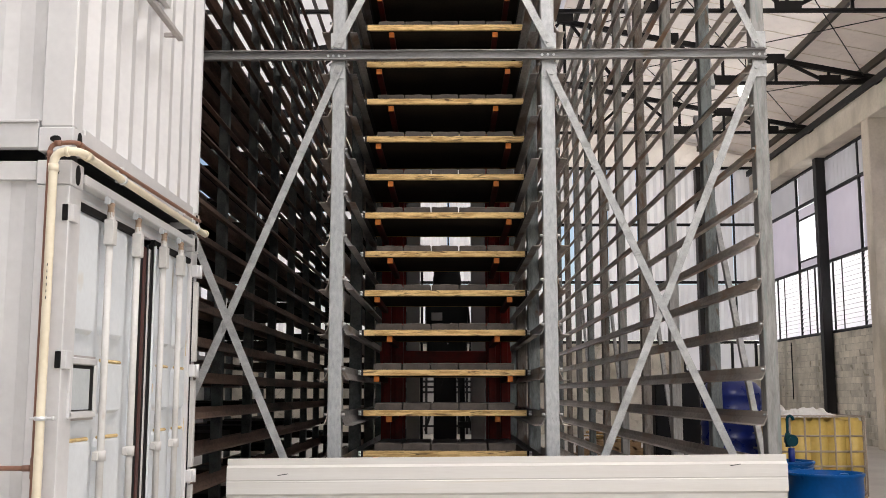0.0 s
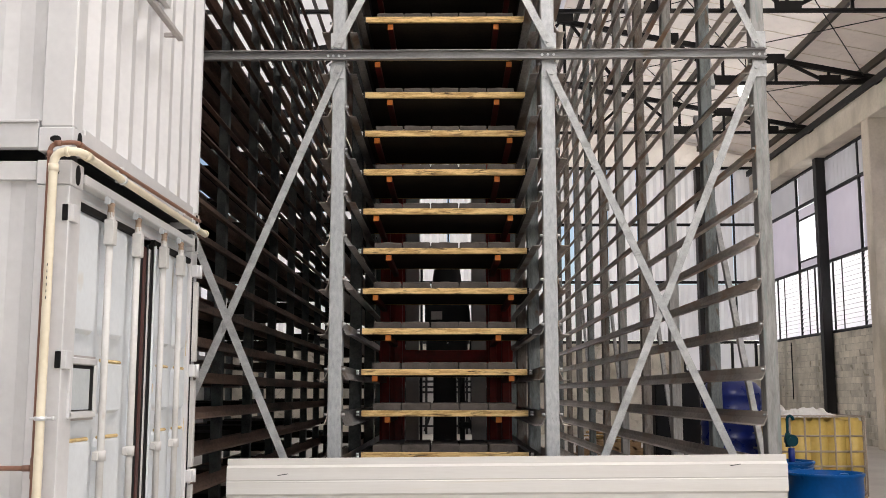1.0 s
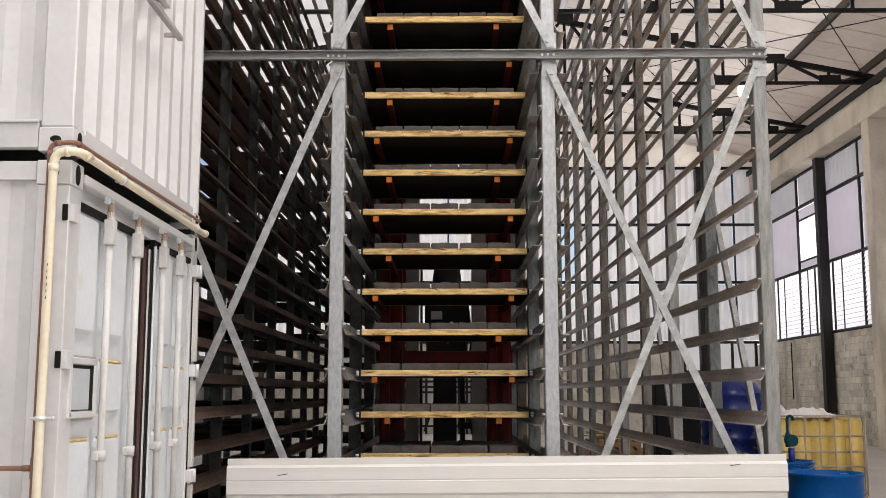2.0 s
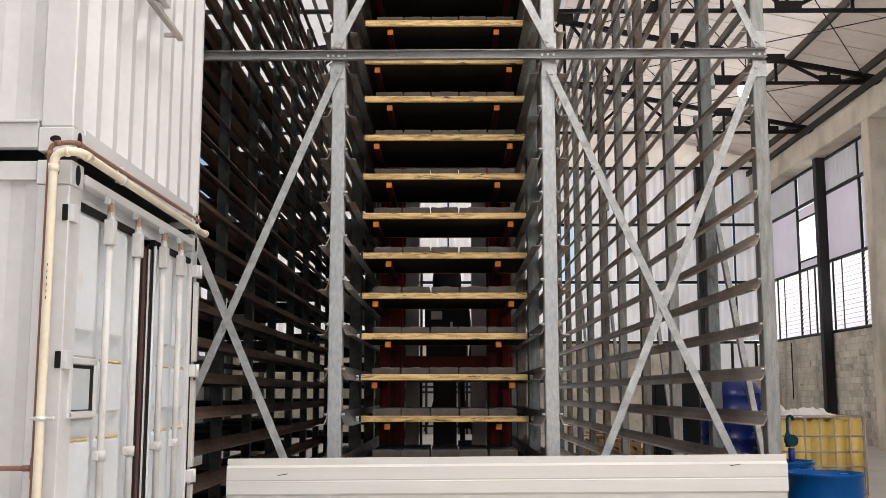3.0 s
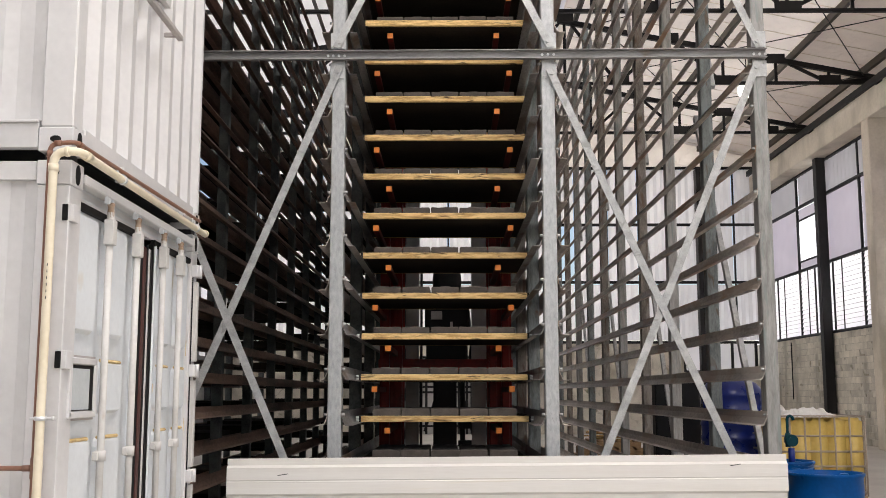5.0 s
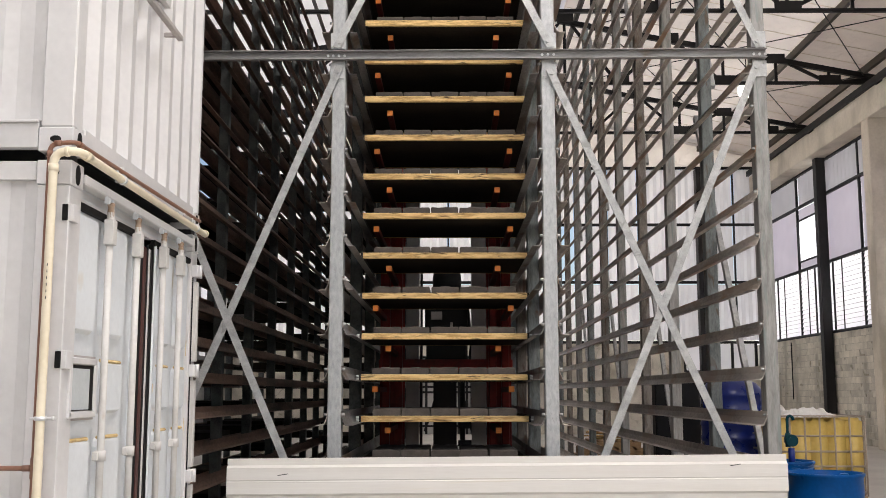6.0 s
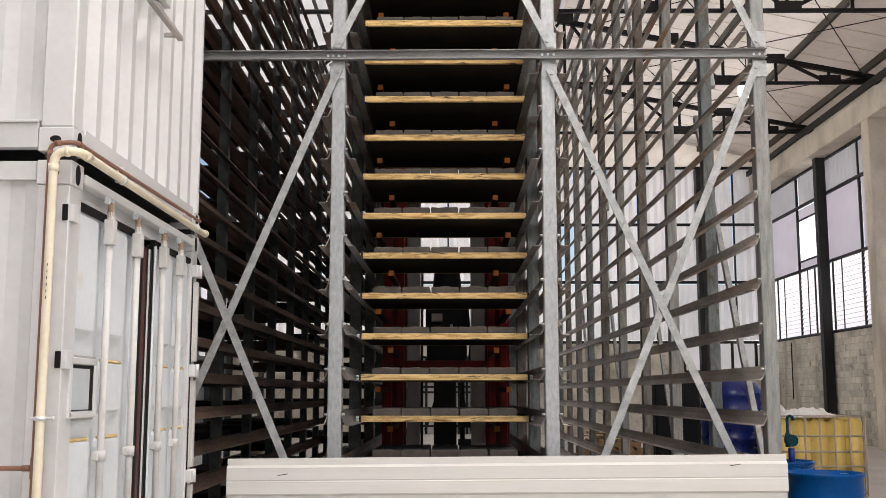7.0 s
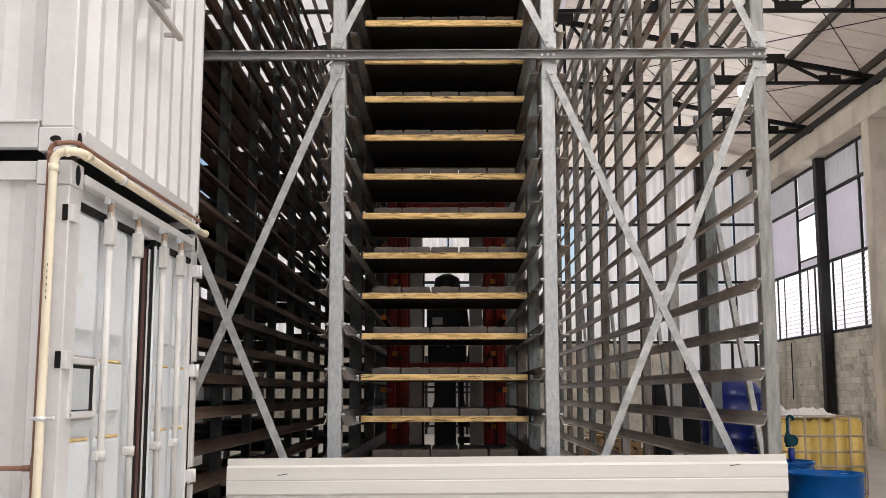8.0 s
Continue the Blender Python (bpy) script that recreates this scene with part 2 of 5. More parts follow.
# ---- mesh helpers ----


def bm_box(bm, c, size, bevel=0.0, rot=None):
    r = bmesh.ops.create_cube(bm, size=1)
    vs = r["verts"]
    bmesh.ops.scale(bm, verts=vs, vec=size)
    if bevel:
        es = list({e for v in vs for e in v.link_edges})
        vs = [v for v in bmesh.ops.bevel(bm, geom=es, offset=bevel, segments=1, affect="EDGES", profile=0.5)["verts"]]
    m = Matrix.Translation(c) @ (rot.to_4x4() if rot else Matrix())
    bmesh.ops.transform(bm, matrix=m, verts=vs)
    return vs


def bm_bar(bm, a, b, wide, thick, side=(0, 1, 0), bevel=0.0):
    """A flat or square bar from a to b; thick lies along side."""
    a, b = Vector(a), Vector(b)
    z = (b - a).normalized()
    y = Vector(side)
    y = (y - z * y.dot(z)).normalized()
    x = y.cross(z)
    rot = Matrix((x, y, z)).transposed()
    return bm_box(bm, (a + b) / 2, (wide, thick, (b - a).length), bevel, rot)


def bm_rod(bm, a, b, r, seg=12, r2=None):
    a, b = Vector(a), Vector(b)
    res = bmesh.ops.create_cone(bm, cap_ends=True, segments=seg, radius1=r, radius2=r if r2 is None else r2, depth=(b - a).length)
    rot = (b - a).to_track_quat("Z", "Y").to_matrix().to_4x4()
    bmesh.ops.transform(bm, matrix=Matrix.Translation((a + b) / 2) @ rot, verts=res["verts"])
    for f in {f for v in res["verts"] for f in v.link_faces}:
        f.smooth = len(f.verts) == 4
    return res["verts"]


def bm_profile(bm, pts, a, b, axis="y", closed=True):
    """A section of (u, z) points swept along an axis from a to b. u is x when axis is y, and y when axis is x; for axis z the points are (x, y)."""
    def place(u, w, s):
        return {"y": (u, s, w), "x": (s, u, w), "z": (u, w, s)}[axis]
    v0 = [bm.verts.new(place(u, w, a)) for u, w in pts]
    v1 = [bm.verts.new(place(u, w, b)) for u, w in pts]
    k = len(pts)
    fs = [bm.faces.new((v0[i], v0[(i + 1) % k], v1[(i + 1) % k], v1[i])) for i in range(k if closed else k - 1)]
    if closed:
        fs += [bm.faces.new(v0[::-1]), bm.faces.new(v1)]
    bmesh.ops.recalc_face_normals(bm, faces=fs)
    return v0 + v1


def thicken(pts, t):
    """An open polyline of (u, w) as a closed section of thickness t."""
    off = []
    for i, p in enumerate(pts):
        p0, p1 = pts[max(i - 1, 0)], pts[min(i + 1, len(pts) - 1)]
        d = Vector((p1[0] - p0[0], p1[1] - p0[1])).normalized()
        off.append((p[0] - d.y * t, p[1] + d.x * t))
    return list(pts) + off[::-1]


def bm_lathe(bm, prof, seg=32, at=(0, 0, 0)):
    """Turns (r, z) points round the z axis."""
    rings = []
    for r, z in prof:
        rings.append([bm.verts.new((at[0] + r * math.cos(2 * math.pi * i / seg), at[1] + r * math.sin(2 * math.pi * i / seg), at[2] + z)) for i in range(seg)])
    fs = []
    for p, q in zip(rings, rings[1:]):
        for i in range(seg):
            f = bm.faces.new((p[i], p[(i + 1) % seg], q[(i + 1) % seg], q[i]))
            f.smooth = True
            fs.append(f)
    fs.append(bm.faces.new(rings[0][::-1]))
    fs.append(bm.faces.new(rings[-1]))
    bmesh.ops.recalc_face_normals(bm, faces=fs)


def mesh_of(bm, name, mat):
    me = bpy.data.meshes.new(name)
    bm.to_mesh(me)
    bm.free()
    me.materials.append(mat)
    return me


def part(name, bm, mat, parent=None, label="", at=None):
    """Links a bmesh as one mesh object, under a thing or part when one is given."""
    ob = new(name, mesh_of(bm, name, mat))
    ob.parent = parent
    if at is not None:
        ob.matrix_basis = at
    return tagged(ob, label)


def same(ob, at, parent=None):
    """Another object on the same mesh."""
    o = new(ob.name.split(".")[0], ob.data)
    o.parent = parent if parent is not None else ob.parent
    o.matrix_basis = at
    return o


def thing(name, label, category, at=None, group="", kind=""):
    ob = new(name)
    ob.empty_display_size = 0.2
    if at is not None:
        ob.matrix_basis = at
    return tagged(ob, label, category, group, kind)


def tube(name, pts, r, mat, parent, bend=0.06, label=""):
    """A round pipe along points, with rounded corners."""
    cu = bpy.data.curves.new(name, "CURVE")
    cu.dimensions, cu.bevel_depth, cu.bevel_resolution, cu.use_fill_caps = "3D", r, 3, True
    pts = [Vector(p) for p in pts]
    path = [pts[0]]
    for a, b, c in zip(pts, pts[1:], pts[2:]):
        u, w = (a - b).normalized(), (c - b).normalized()
        for k in range(7):
            s = k / 6
            path.append(b + u * bend * (1 - s) ** 2 + w * bend * s ** 2)
    path.append(pts[-1])
    sp = cu.splines.new("POLY")
    sp.points.add(len(path) - 1)
    for p, q in zip(sp.points, path):
        p.co = (*q, 1)
    tmp = bpy.data.objects.new(name, cu)
    me = bpy.data.meshes.new_from_object(tmp)
    bpy.data.objects.remove(tmp)
    me.materials.clear()
    me.materials.append(mat)
    for f in me.polygons:
        f.use_smooth = True
    me.name = name
    ob = new(name, me)
    ob.parent = parent
    return tagged(ob, label)


def setting(name, bm, mat, label, category):
    return tagged(part(name, bm, mat), label, category, kind="structure")

# ---- hall ----
WEST, EAST, SOUTH, NORTH = -8.6, 12.1, -12.0, 39.6
BAY = 5.6
TRUSS_Y = [28.4 + BAY * k for k in range(-7, 3)]


def hall():
    bm = bmesh.new()
    bm_box(bm, (1.75, 15, -0.1), (60, 120, 0.2))
    setting("floor", bm, FLOOR, "bare grey concrete hall floor", "floor")
    # side walls
    bm = bmesh.new()
    bm_box(bm, (WEST - 0.1, 15, 1.4), (0.2, 54.4, 2.8))
    bm_box(bm, (WEST - 0.1, 15, 8.2), (0.2, 54.4, 0.4))
    # The gap below the eave is assumed, left open for the high lamp.
    bm_box(bm, (WEST - 0.1, 15, 10.5), (0.2, 54.4, 0.6))
    for k in range(10):
        bm_box(bm, (WEST - 0.1, -11 + 5.6 * k, 5.4), (0.2, 4.1, 5.2))
    setting("wall_west", bm, CLADDING, "plain grey metal clad side wall of the hall", "wall")
    for k in range(9):
        bm = bmesh.new()
        bm_box(bm, (WEST - 0.12, -8.2 + 5.6 * k, 5.4), (0.012, 1.5, 5.2))
        setting("west_window", bm, PANE, "tall translucent strip in the side wall", "window")
    # assumed wall behind the camera, open high up for a fill lamp
    bm = bmesh.new()
    bm_box(bm, (-6.9, SOUTH - 0.1, 5.4), (3.4, 0.2, 10.8))
    bm_box(bm, (11.6, SOUTH - 0.1, 5.4), (1.2, 0.2, 10.8))
    bm_box(bm, (2.9, SOUTH - 0.1, 9.9), (16.2, 0.2, 2.6))
    bm_box(bm, (2.9, SOUTH - 0.1, 1.0), (16.2, 0.2, 2.0))
    setting("wall_south", bm, CLADDING, "assumed grey clad wall with a wide opening high up", "wall")
    # roof with a translucent ridge strip
    ridge, eave = 12.7, 10.35
    # The eave strip's dimmer lining has the shade there put into it.
    for name, x0, z0, x1, z1 in (("roof_west", WEST - 0.3, eave, 0.25, ridge - 0.4), ("roof_east", 3.25, ridge - 0.4, 9.7, eave + 2.9 / 9.35 * (ridge - 0.4 - eave)), ("roof_east_eave", 9.7, eave + 2.9 / 9.35 * (ridge - 0.4 - eave), EAST + 0.5, eave)):
        bm = bmesh.new()
        bm_profile(bm, [(x0, z0), (x1, z1), (x1, z1 + 0.12), (x0, z0 + 0.12)], SOUTH - 0.3, NORTH + 0.3, "y")
        setting(name, bm, {"roof_west": ROOF_LIGHT, "roof_east": ROOF_FOIL}.get(name, EAVE_LINING), "pale translucent roof sheeting" if name == "roof_west" else "pale quilted lining under the hall roof", "roof")
    # This stretch of ridge is dimmed to keep light out of the bays.
    bm = bmesh.new()
    bm_profile(bm, [(0.15, ridge - 0.28), (1.75, ridge), (3.35, ridge - 0.28), (3.35, ridge - 0.26), (1.75, ridge + 0.02), (0.15, ridge - 0.26)], 6.5, 21.0, "y")
    setting("ridge_skylight", bm, PANE_DIM, "dim translucent ridge strip, assumed to hold light off the rack", "skylight")
    bm = bmesh.new()
    bm_profile(bm, [(0.15, ridge - 0.28), (1.75, ridge), (3.35, ridge - 0.28), (3.35, ridge - 0.26), (1.75, ridge + 0.02), (0.15, ridge - 0.26)], 21.0, NORTH + 0.3, "y")
    setting("ridge_skylight", bm, PANE, "clean translucent plastic ridge strip of the roof", "skylight")

    def roof_z(x):
        return eave + (ridge - 0.4 - eave) * min(1, ((x - WEST + 0.3) / (0.55 - WEST) if x < 1.75 else (EAST + 0.5 - x) / (EAST + 0.5 - 3.25)))

    # purlins
    xs = [WEST + 0.6 + 1.52 * k for k in range(6)] + [3.6 + 2.0 * k for k in range(5)]
    for x in xs:
        bm = bmesh.new()
        bm_profile(bm, thicken([(-0.05, 0.1), (-0.05, -0.1), (0.05, -0.1)], 0.008), SOUTH, NORTH, "y")
        ob = part("purlin", bm, PURLIN_STEEL, at=pose(x, 0, roof_z(x) - 0.09))
        tagged(ob, "dark steel purlin under the roof lining", "purlin", "roof purlins", "structure")

    # seams of the lining
    for k in range(30):
        y = 9.5 + 1.1 * k
        bm = bmesh.new()
        bm_bar(bm, (3.3, y, roof_z(3.3) - 0.008), (EAST - 0.2, y, roof_z(EAST - 0.2) - 0.008), 0.02, 0.014, (0, 0, 1))
        tagged(part("lining_seam", bm, CONCRETE), "thin grey seam of the roof lining", "seam", "lining seams", "structure")
    # trusses
    def truss(y):
        t = thing("roof_truss", "dark painted steel lattice roof truss", "truss", pose(0, y, 0), "roof trusses", "structure")
        bm = bmesh.new()
        bm_box(bm, (1.75, 0, 10.12), (20.7, 0.12, 0.08), 0.01)
        part("bottom_chord", bm, DARK_STEEL, t)
        for a, b in ((WEST, 1.75), (EAST, 1.75)):
            bm = bmesh.new()
            bm_bar(bm, (a, 0, roof_z(a) - 0.22), (b, 0, ridge - 0.5), 0.14, 0.12)
            part("top_chord", bm, DARK_STEEL, t)
        n = 14
        for k in range(1, n, 2):
            x = WEST + 20.7 * k / n
            bm = bmesh.new()
            bm_box(bm, (x, -0.07, 10.2), (0.62, 0.014, 0.26), 0.004)
            part("gusset", bm, DARK_STEEL, t)
            x = WEST + 20.7 * (k + 1) / n
            if k < n - 1:
                bm = bmesh.new()
                bm_box(bm, (x, -0.07, roof_z(x) - 0.26), (0.5, 0.014, 0.28), 0.004)
                part("gusset", bm, DARK_STEEL, t)
        for k in range(n):
            x0, x1 = WEST + 20.7 * k / n, WEST + 20.7 * (k + 1) / n
            bm = bmesh.new()
            if k % 2:
                bm_bar(bm, (x0, 0, 10.12), (x1, 0, roof_z(x1) - 0.2), 0.085, 0.06)
            else:
                bm_bar(bm, (x0, 0, roof_z(x0) - 0.2), (x1, 0, 10.12), 0.085, 0.06)
            part("web", bm, DARK_STEEL, t)
            if k:
                bm = bmesh.new()
                bm_bar(bm, (x0, 0, 10.12), (x0, 0, roof_z(x0) - 0.2), 0.08, 0.05)
                part("web", bm, DARK_STEEL, t)
        return t

    for y in TRUSS_Y[:-1]:
        truss(y)
    # wind bracing rods between the trusses
    for y in TRUSS_Y[3:8]:
        for x0, x1 in ((4.2, 7.9), (7.9, 4.2), (7.9, 11.6), (11.6, 7.9)):
            bm = bmesh.new()
            bm_rod(bm, (x0, y, roof_z(x0) - 0.24), (x1, y + BAY, roof_z(x1) - 0.24), 0.014, 6)
            tagged(part("bracing_rod", bm, DARK_STEEL), "thin steel wind bracing rod below the roof", "bracing", "wind bracing", "structure")
    # edge beam and columns of the east side
    bm = bmesh.new()
    bm_box(bm, (11.83, 13.8, 9.42), (0.6, 51.6, 0.72), 0.02)
    setting("edge_beam", bm, CONCRETE, "long precast concrete edge beam on the columns", "beam")
    for k, y in enumerate(TRUSS_Y[:-1]):
        bm = bmesh.new()
        if abs(y - 28.4 - BAY) < 0.1:
            bm_box(bm, (11.95, y - 0.75, 4.53), (0.3, 0.3, 9.06), 0.01)
            setting("steel_column", bm, DARK_STEEL, "black painted steel column by the windows", "column")
        else:
            bm_box(bm, (11.8, y, 4.53), (0.54, 0.5, 9.06), 0.02)
            setting("concrete_column", bm, CONCRETE, "pale precast concrete column", "column")
    # Strut made tall and near black to imitate the shadow above the beam.
    bm = bmesh.new()
    bm_box(bm, (11.47, 13.8, 9.89), (0.10, 51.6, 0.2), 0.01)
    setting("eave_strut", bm, DARK_STEEL, "dark eave strut, sized to the shadow band above the beam", "strut")


def windows_east():
    """Three rows of glazing in each bay: louvres below, sheets above."""
    for k, y in enumerate(TRUSS_Y[:-1]):
        if y < 3:
            continue
        a, b = y + 0.26, y + BAY - 0.26
        w = thing("window_%d" % (k + 1), "dark framed industrial window with louvres below translucent sheets", "window", kind="structure")
        mid = (a + b) / 2 - 0.6
        for z in (3.44, 5.7, 7.92, 9.04):
            bm = bmesh.new()
            bm_box(bm, (12.16, (a + b) / 2, z), (0.10, b - a, 0.09), 0.008)
            part("window_frame", bm, DARK_STEEL, w)
        for yy in (a + 0.04, mid, b - 0.04):
            bm = bmesh.new()
            bm_box(bm, (12.18, yy, 6.22), (0.08, 0.08, 5.6), 0.008)
            part("mullion", bm, DARK_STEEL, w)
        for yy in (a + 0.38, b - 0.75):
            bm = bmesh.new()
            bm_box(bm, (12.15, yy, 4.57), (0.05, 0.06, 2.17), 0.006)
            part("mullion", bm, DARK_STEEL, w)
        for c, d in ((a + 0.09, mid - 0.05), (mid + 0.05, b - 0.09)):
            opening = 34.0 < c < 34.8
            bm = bmesh.new()
            pts = []
            n = max(4, int((d - c) / 0.15))
            for i in range(n + 1):
                pts.append((12.21 + (0.024 if i % 2 else -0.024), c + (d - c) * i / n))
            bm_profile(bm, thicken(pts, 0.006), 7.98, 9.0, "z")
            part("corrugated_pane", bm, PANE_RIBBED, w)
            bm = bmesh.new()
            if opening:
                bm_box(bm, (12.22, (c + d) / 2, 5.88), (0.01, d - c, 0.24))
                bm_box(bm, (12.22, (c + d) / 2, 7.68), (0.01, d - c, 0.36))
                for z in (6.03, 7.47):
                    rim = bmesh.new()
                    bm_box(rim, (12.2, (c + d) / 2, z), (0.05, d - c, 0.06), 0.006)
                    part("vent_frame", rim, DARK_STEEL, w)
            else:
                bm_box(bm, (12.222, (c + d) / 2, 6.81), (0.01, d - c, 2.21))
            part("frosted_pane", bm, PANE_GREY, w)
            slat = bar = None
            for i in range(15):
                z = 3.555 + 0.1425 * i
                if slat is None:
                    bm = bmesh.new()
                    bm_box(bm, (0, 0, 0), (0.012, d - c, 0.15), rot=Matrix.Rotation(radians(16), 3, "Y"))
                    slat = part("slat", bm, PANE_LOUVRE, w, at=pose(12.2, (c + d) / 2, z))
                else:
                    same(slat, pose(12.2, (c + d) / 2, z))
                if y > 15:
                    at = pose(12.165, (c + d) / 2, z + 0.071)
                    if bar is None:
                        bm = bmesh.new()
                        bm_box(bm, (0, 0, 0), (0.02, d - c, 0.011))
                        bar = part("glazing_bar", bm, MAST_GREY, w, at=at)
                    else:
                        same(bar, at)
            bm = bmesh.new()
            bm_box(bm, (12.12, (c + d) / 2, 4.57), (0.03, 0.03, 2.2))
            part("mullion", bm, DARK_STEEL, w)


def wall_north():
    bm = bmesh.new()
    bm_box(bm, (-5.35, NORTH + 0.1, 1.7), (6.7, 0.2, 3.4))
    bm_box(bm, (4.9, NORTH + 0.1, 1.7), (7.8, 0.2, 3.4))
    bm_box(bm, (10.5, NORTH + 0.1, 1.15), (3.4, 0.2, 2.3))
    bm_box(bm, (-0.5, NORTH + 0.1, 3.15), (3.0, 0.2, 0.5))
    setting("wall_north", bm, BLOCKWORK, "pale concrete block end wall under a glazed band", "wall")
    bm = bmesh.new()
    bm_box(bm, (1.75, NORTH + 0.1, 11.5), (20.9, 0.2, 2.7))
    setting("gable_north", bm, ROOF_FOIL, "pale lined gable above the glazed band", "wall")
    # An added door; its pane supplies light spots behind the transfer car.
    d = thing("door_north", "assumed translucent door, added for light spots in the end wall", "door", kind="structure")
    bm = bmesh.new()
    bm_box(bm, (-0.5, NORTH - 0.05, 1.45), (3.0, 0.02, 2.9))
    part("leaf", bm, PANE_DIM, d)
    for x in (-2.0, -1.75, -1.55, -1.2, -1.1, -0.9, -0.55, -0.35, -0.1, 0.1, 0.32, 0.62, 0.8, 1.0):
        bm = bmesh.new()
        bm_box(bm, (x, NORTH - 0.08, 1.45), (0.09, 0.06, 2.9))
        part("frame_bar", bm, DARK_STEEL, d)
    for z in (0.3, 0.75, 0.95, 1.55, 1.75, 1.95, 2.3, 2.86):
        bm = bmesh.new()
        bm_box(bm, (-0.5, NORTH - 0.08, z), (3.0, 0.06, 0.08))
        part("frame_bar", bm, DARK_STEEL, d)
    w = thing("window_north_low", "translucent panes in a dark steel frame above the block wall", "window", kind="structure")
    for x in (8.85, 9.75, 10.65, 11.55, 12.1):
        bm = bmesh.new()
        bm_box(bm, (x, NORTH + 0.05, 2.84), (0.09, 0.09, 1.06))
        part("mullion", bm, DARK_STEEL, w)
    bm = bmesh.new()
    bm_box(bm, (10.5, NORTH + 0.04, 2.33), (3.3, 0.10, 0.08))
    part("window_frame", bm, DARK_STEEL, w)
    for x in (9.3, 10.2, 11.1):
        bm = bmesh.new()
        bm_box(bm, (x, NORTH + 0.1, 2.86), (0.8, 0.012, 1.0))
        part("pane", bm, PANE_NORTH, w)
    bm = bmesh.new()
    bm_box(bm, (9.55, NORTH - 0.4, 5.0), (0.42, 0.4, 10.0), 0.02)
    setting("steel_column", bm, DARK_STEEL, "black painted steel column before the end wall", "column")
    w = thing("window_north", "wide translucent glazed band with a dark steel grid", "window", kind="structure")
    n = 17
    step = 20.7 / n
    for z in (3.42, 5.7, 7.92, 10.14):
        bm = bmesh.new()
        bm_box(bm, (1.75, NORTH + 0.04, z), (20.7, 0.10, 0.10))
        part("window_frame", bm, DARK_STEEL, w)
    post = pane = None
    for k in range(n + 1):
        x = WEST + step * k
        if post is None:
            bm = bmesh.new()
            bm_box(bm, (0, 0, 6.78), (0.06, 0.09, 6.7))
            post = part("mullion", bm, DARK_STEEL, w, at=pose(x, NORTH + 0.05, 0))
        else:
            same(post, pose(x, NORTH + 0.05, 0))
        if k == n:
            continue
        for z in (4.56, 6.81, 9.03):
            if k == 10 and z == 6.81:
                continue  # a pane is missing here
            if pane is None:
                bm = bmesh.new()
                pts = [(-0.55 + 1.1 * i / 8, 0.026 if i % 2 else -0.026) for i in range(9)]
                bm_profile(bm, thicken(pts, 0.006), -1.06, 1.06, "z")
                pane = part("corrugated_pane", bm, PANE_NORTH, w, at=pose(x + step / 2, NORTH + 0.1, z))
            else:
                same(pane, pose(x + step / 2, NORTH + 0.1, z))


def wall_east():
    bm = bmesh.new()
    bm_box(bm, (12.22, 15, 1.7), (0.14, 54.2, 3.4))
    w = setting("wall_east", bm, MORTAR, "long grey concrete block wall below the windows", "wall")
    bm = bmesh.new()
    bm_box(bm, (12.3, 15, 9.95), (0.14, 54.2, 1.3))
    setting("wall_east_head", bm, CONCRETE, "wall strip above the windows", "wall")
    return w


def backdrops():
    bm = bmesh.new()
    bm_box(bm, (19.0, 45, 8), (0.1, 40, 20))
    setting("backdrop", bm, OVERCAST, "plain bright overcast sky beyond the windows", "backdrop")
    # Glowing panel added outside the side openings; it also brightens the left rack.
    bm = bmesh.new()
    bm_box(bm, (-18.0, 22, 10), (0.1, 70, 20))
    setting("backdrop_west", bm, OVERCAST, "plain bright overcast sky beyond the side openings", "backdrop")


def lamp_high(x, y, z, top):
    t = thing("high_bay_lamp", "round high bay lamp, lit, hung below the truss", "lamp", pose(x, y, z), "high bay lamps")
    bm = bmesh.new()
    bm_lathe(bm, [(0.05, 0.34), (0.11, 0.3), (0.13, 0.16), (0.2, 0.05), (0.23, 0.0), (0.215, 0.0), (0.18, 0.05), (0.05, 0.1)], 24)
    part("reflector", bm, MAST_GREY, t)
    bm = bmesh.new()
    bm_lathe(bm, [(0.02, -0.30), (0.17, -0.29), (0.24, -0.23), (0.25, -0.02), (0.2, 0.03), (0.02, 0.04)], 24)
    part("diffuser", bm, LAMP_GLOW, t, "glowing white diffuser")
    bm = bmesh.new()
    bm_rod(bm, (0, 0, 0.3), (0, 0, top - z), 0.012, 8)
    part("hanger", bm, DARK_STEEL, t)
    return t


# ---- rack ----
FRONT = 7.95
POST_Y = [FRONT + 0.06 + 1.68 * k for k in range(10)]
LINES = (-4.17, -2.52, -0.875, 0.77, 2.43)
LEVEL0, PITCH = 1.268, 0.3412
LEVELS = range(-3, 20)
RACK_TOP = 8.0


def level_z(k):
    return LEVEL0 + PITCH * k


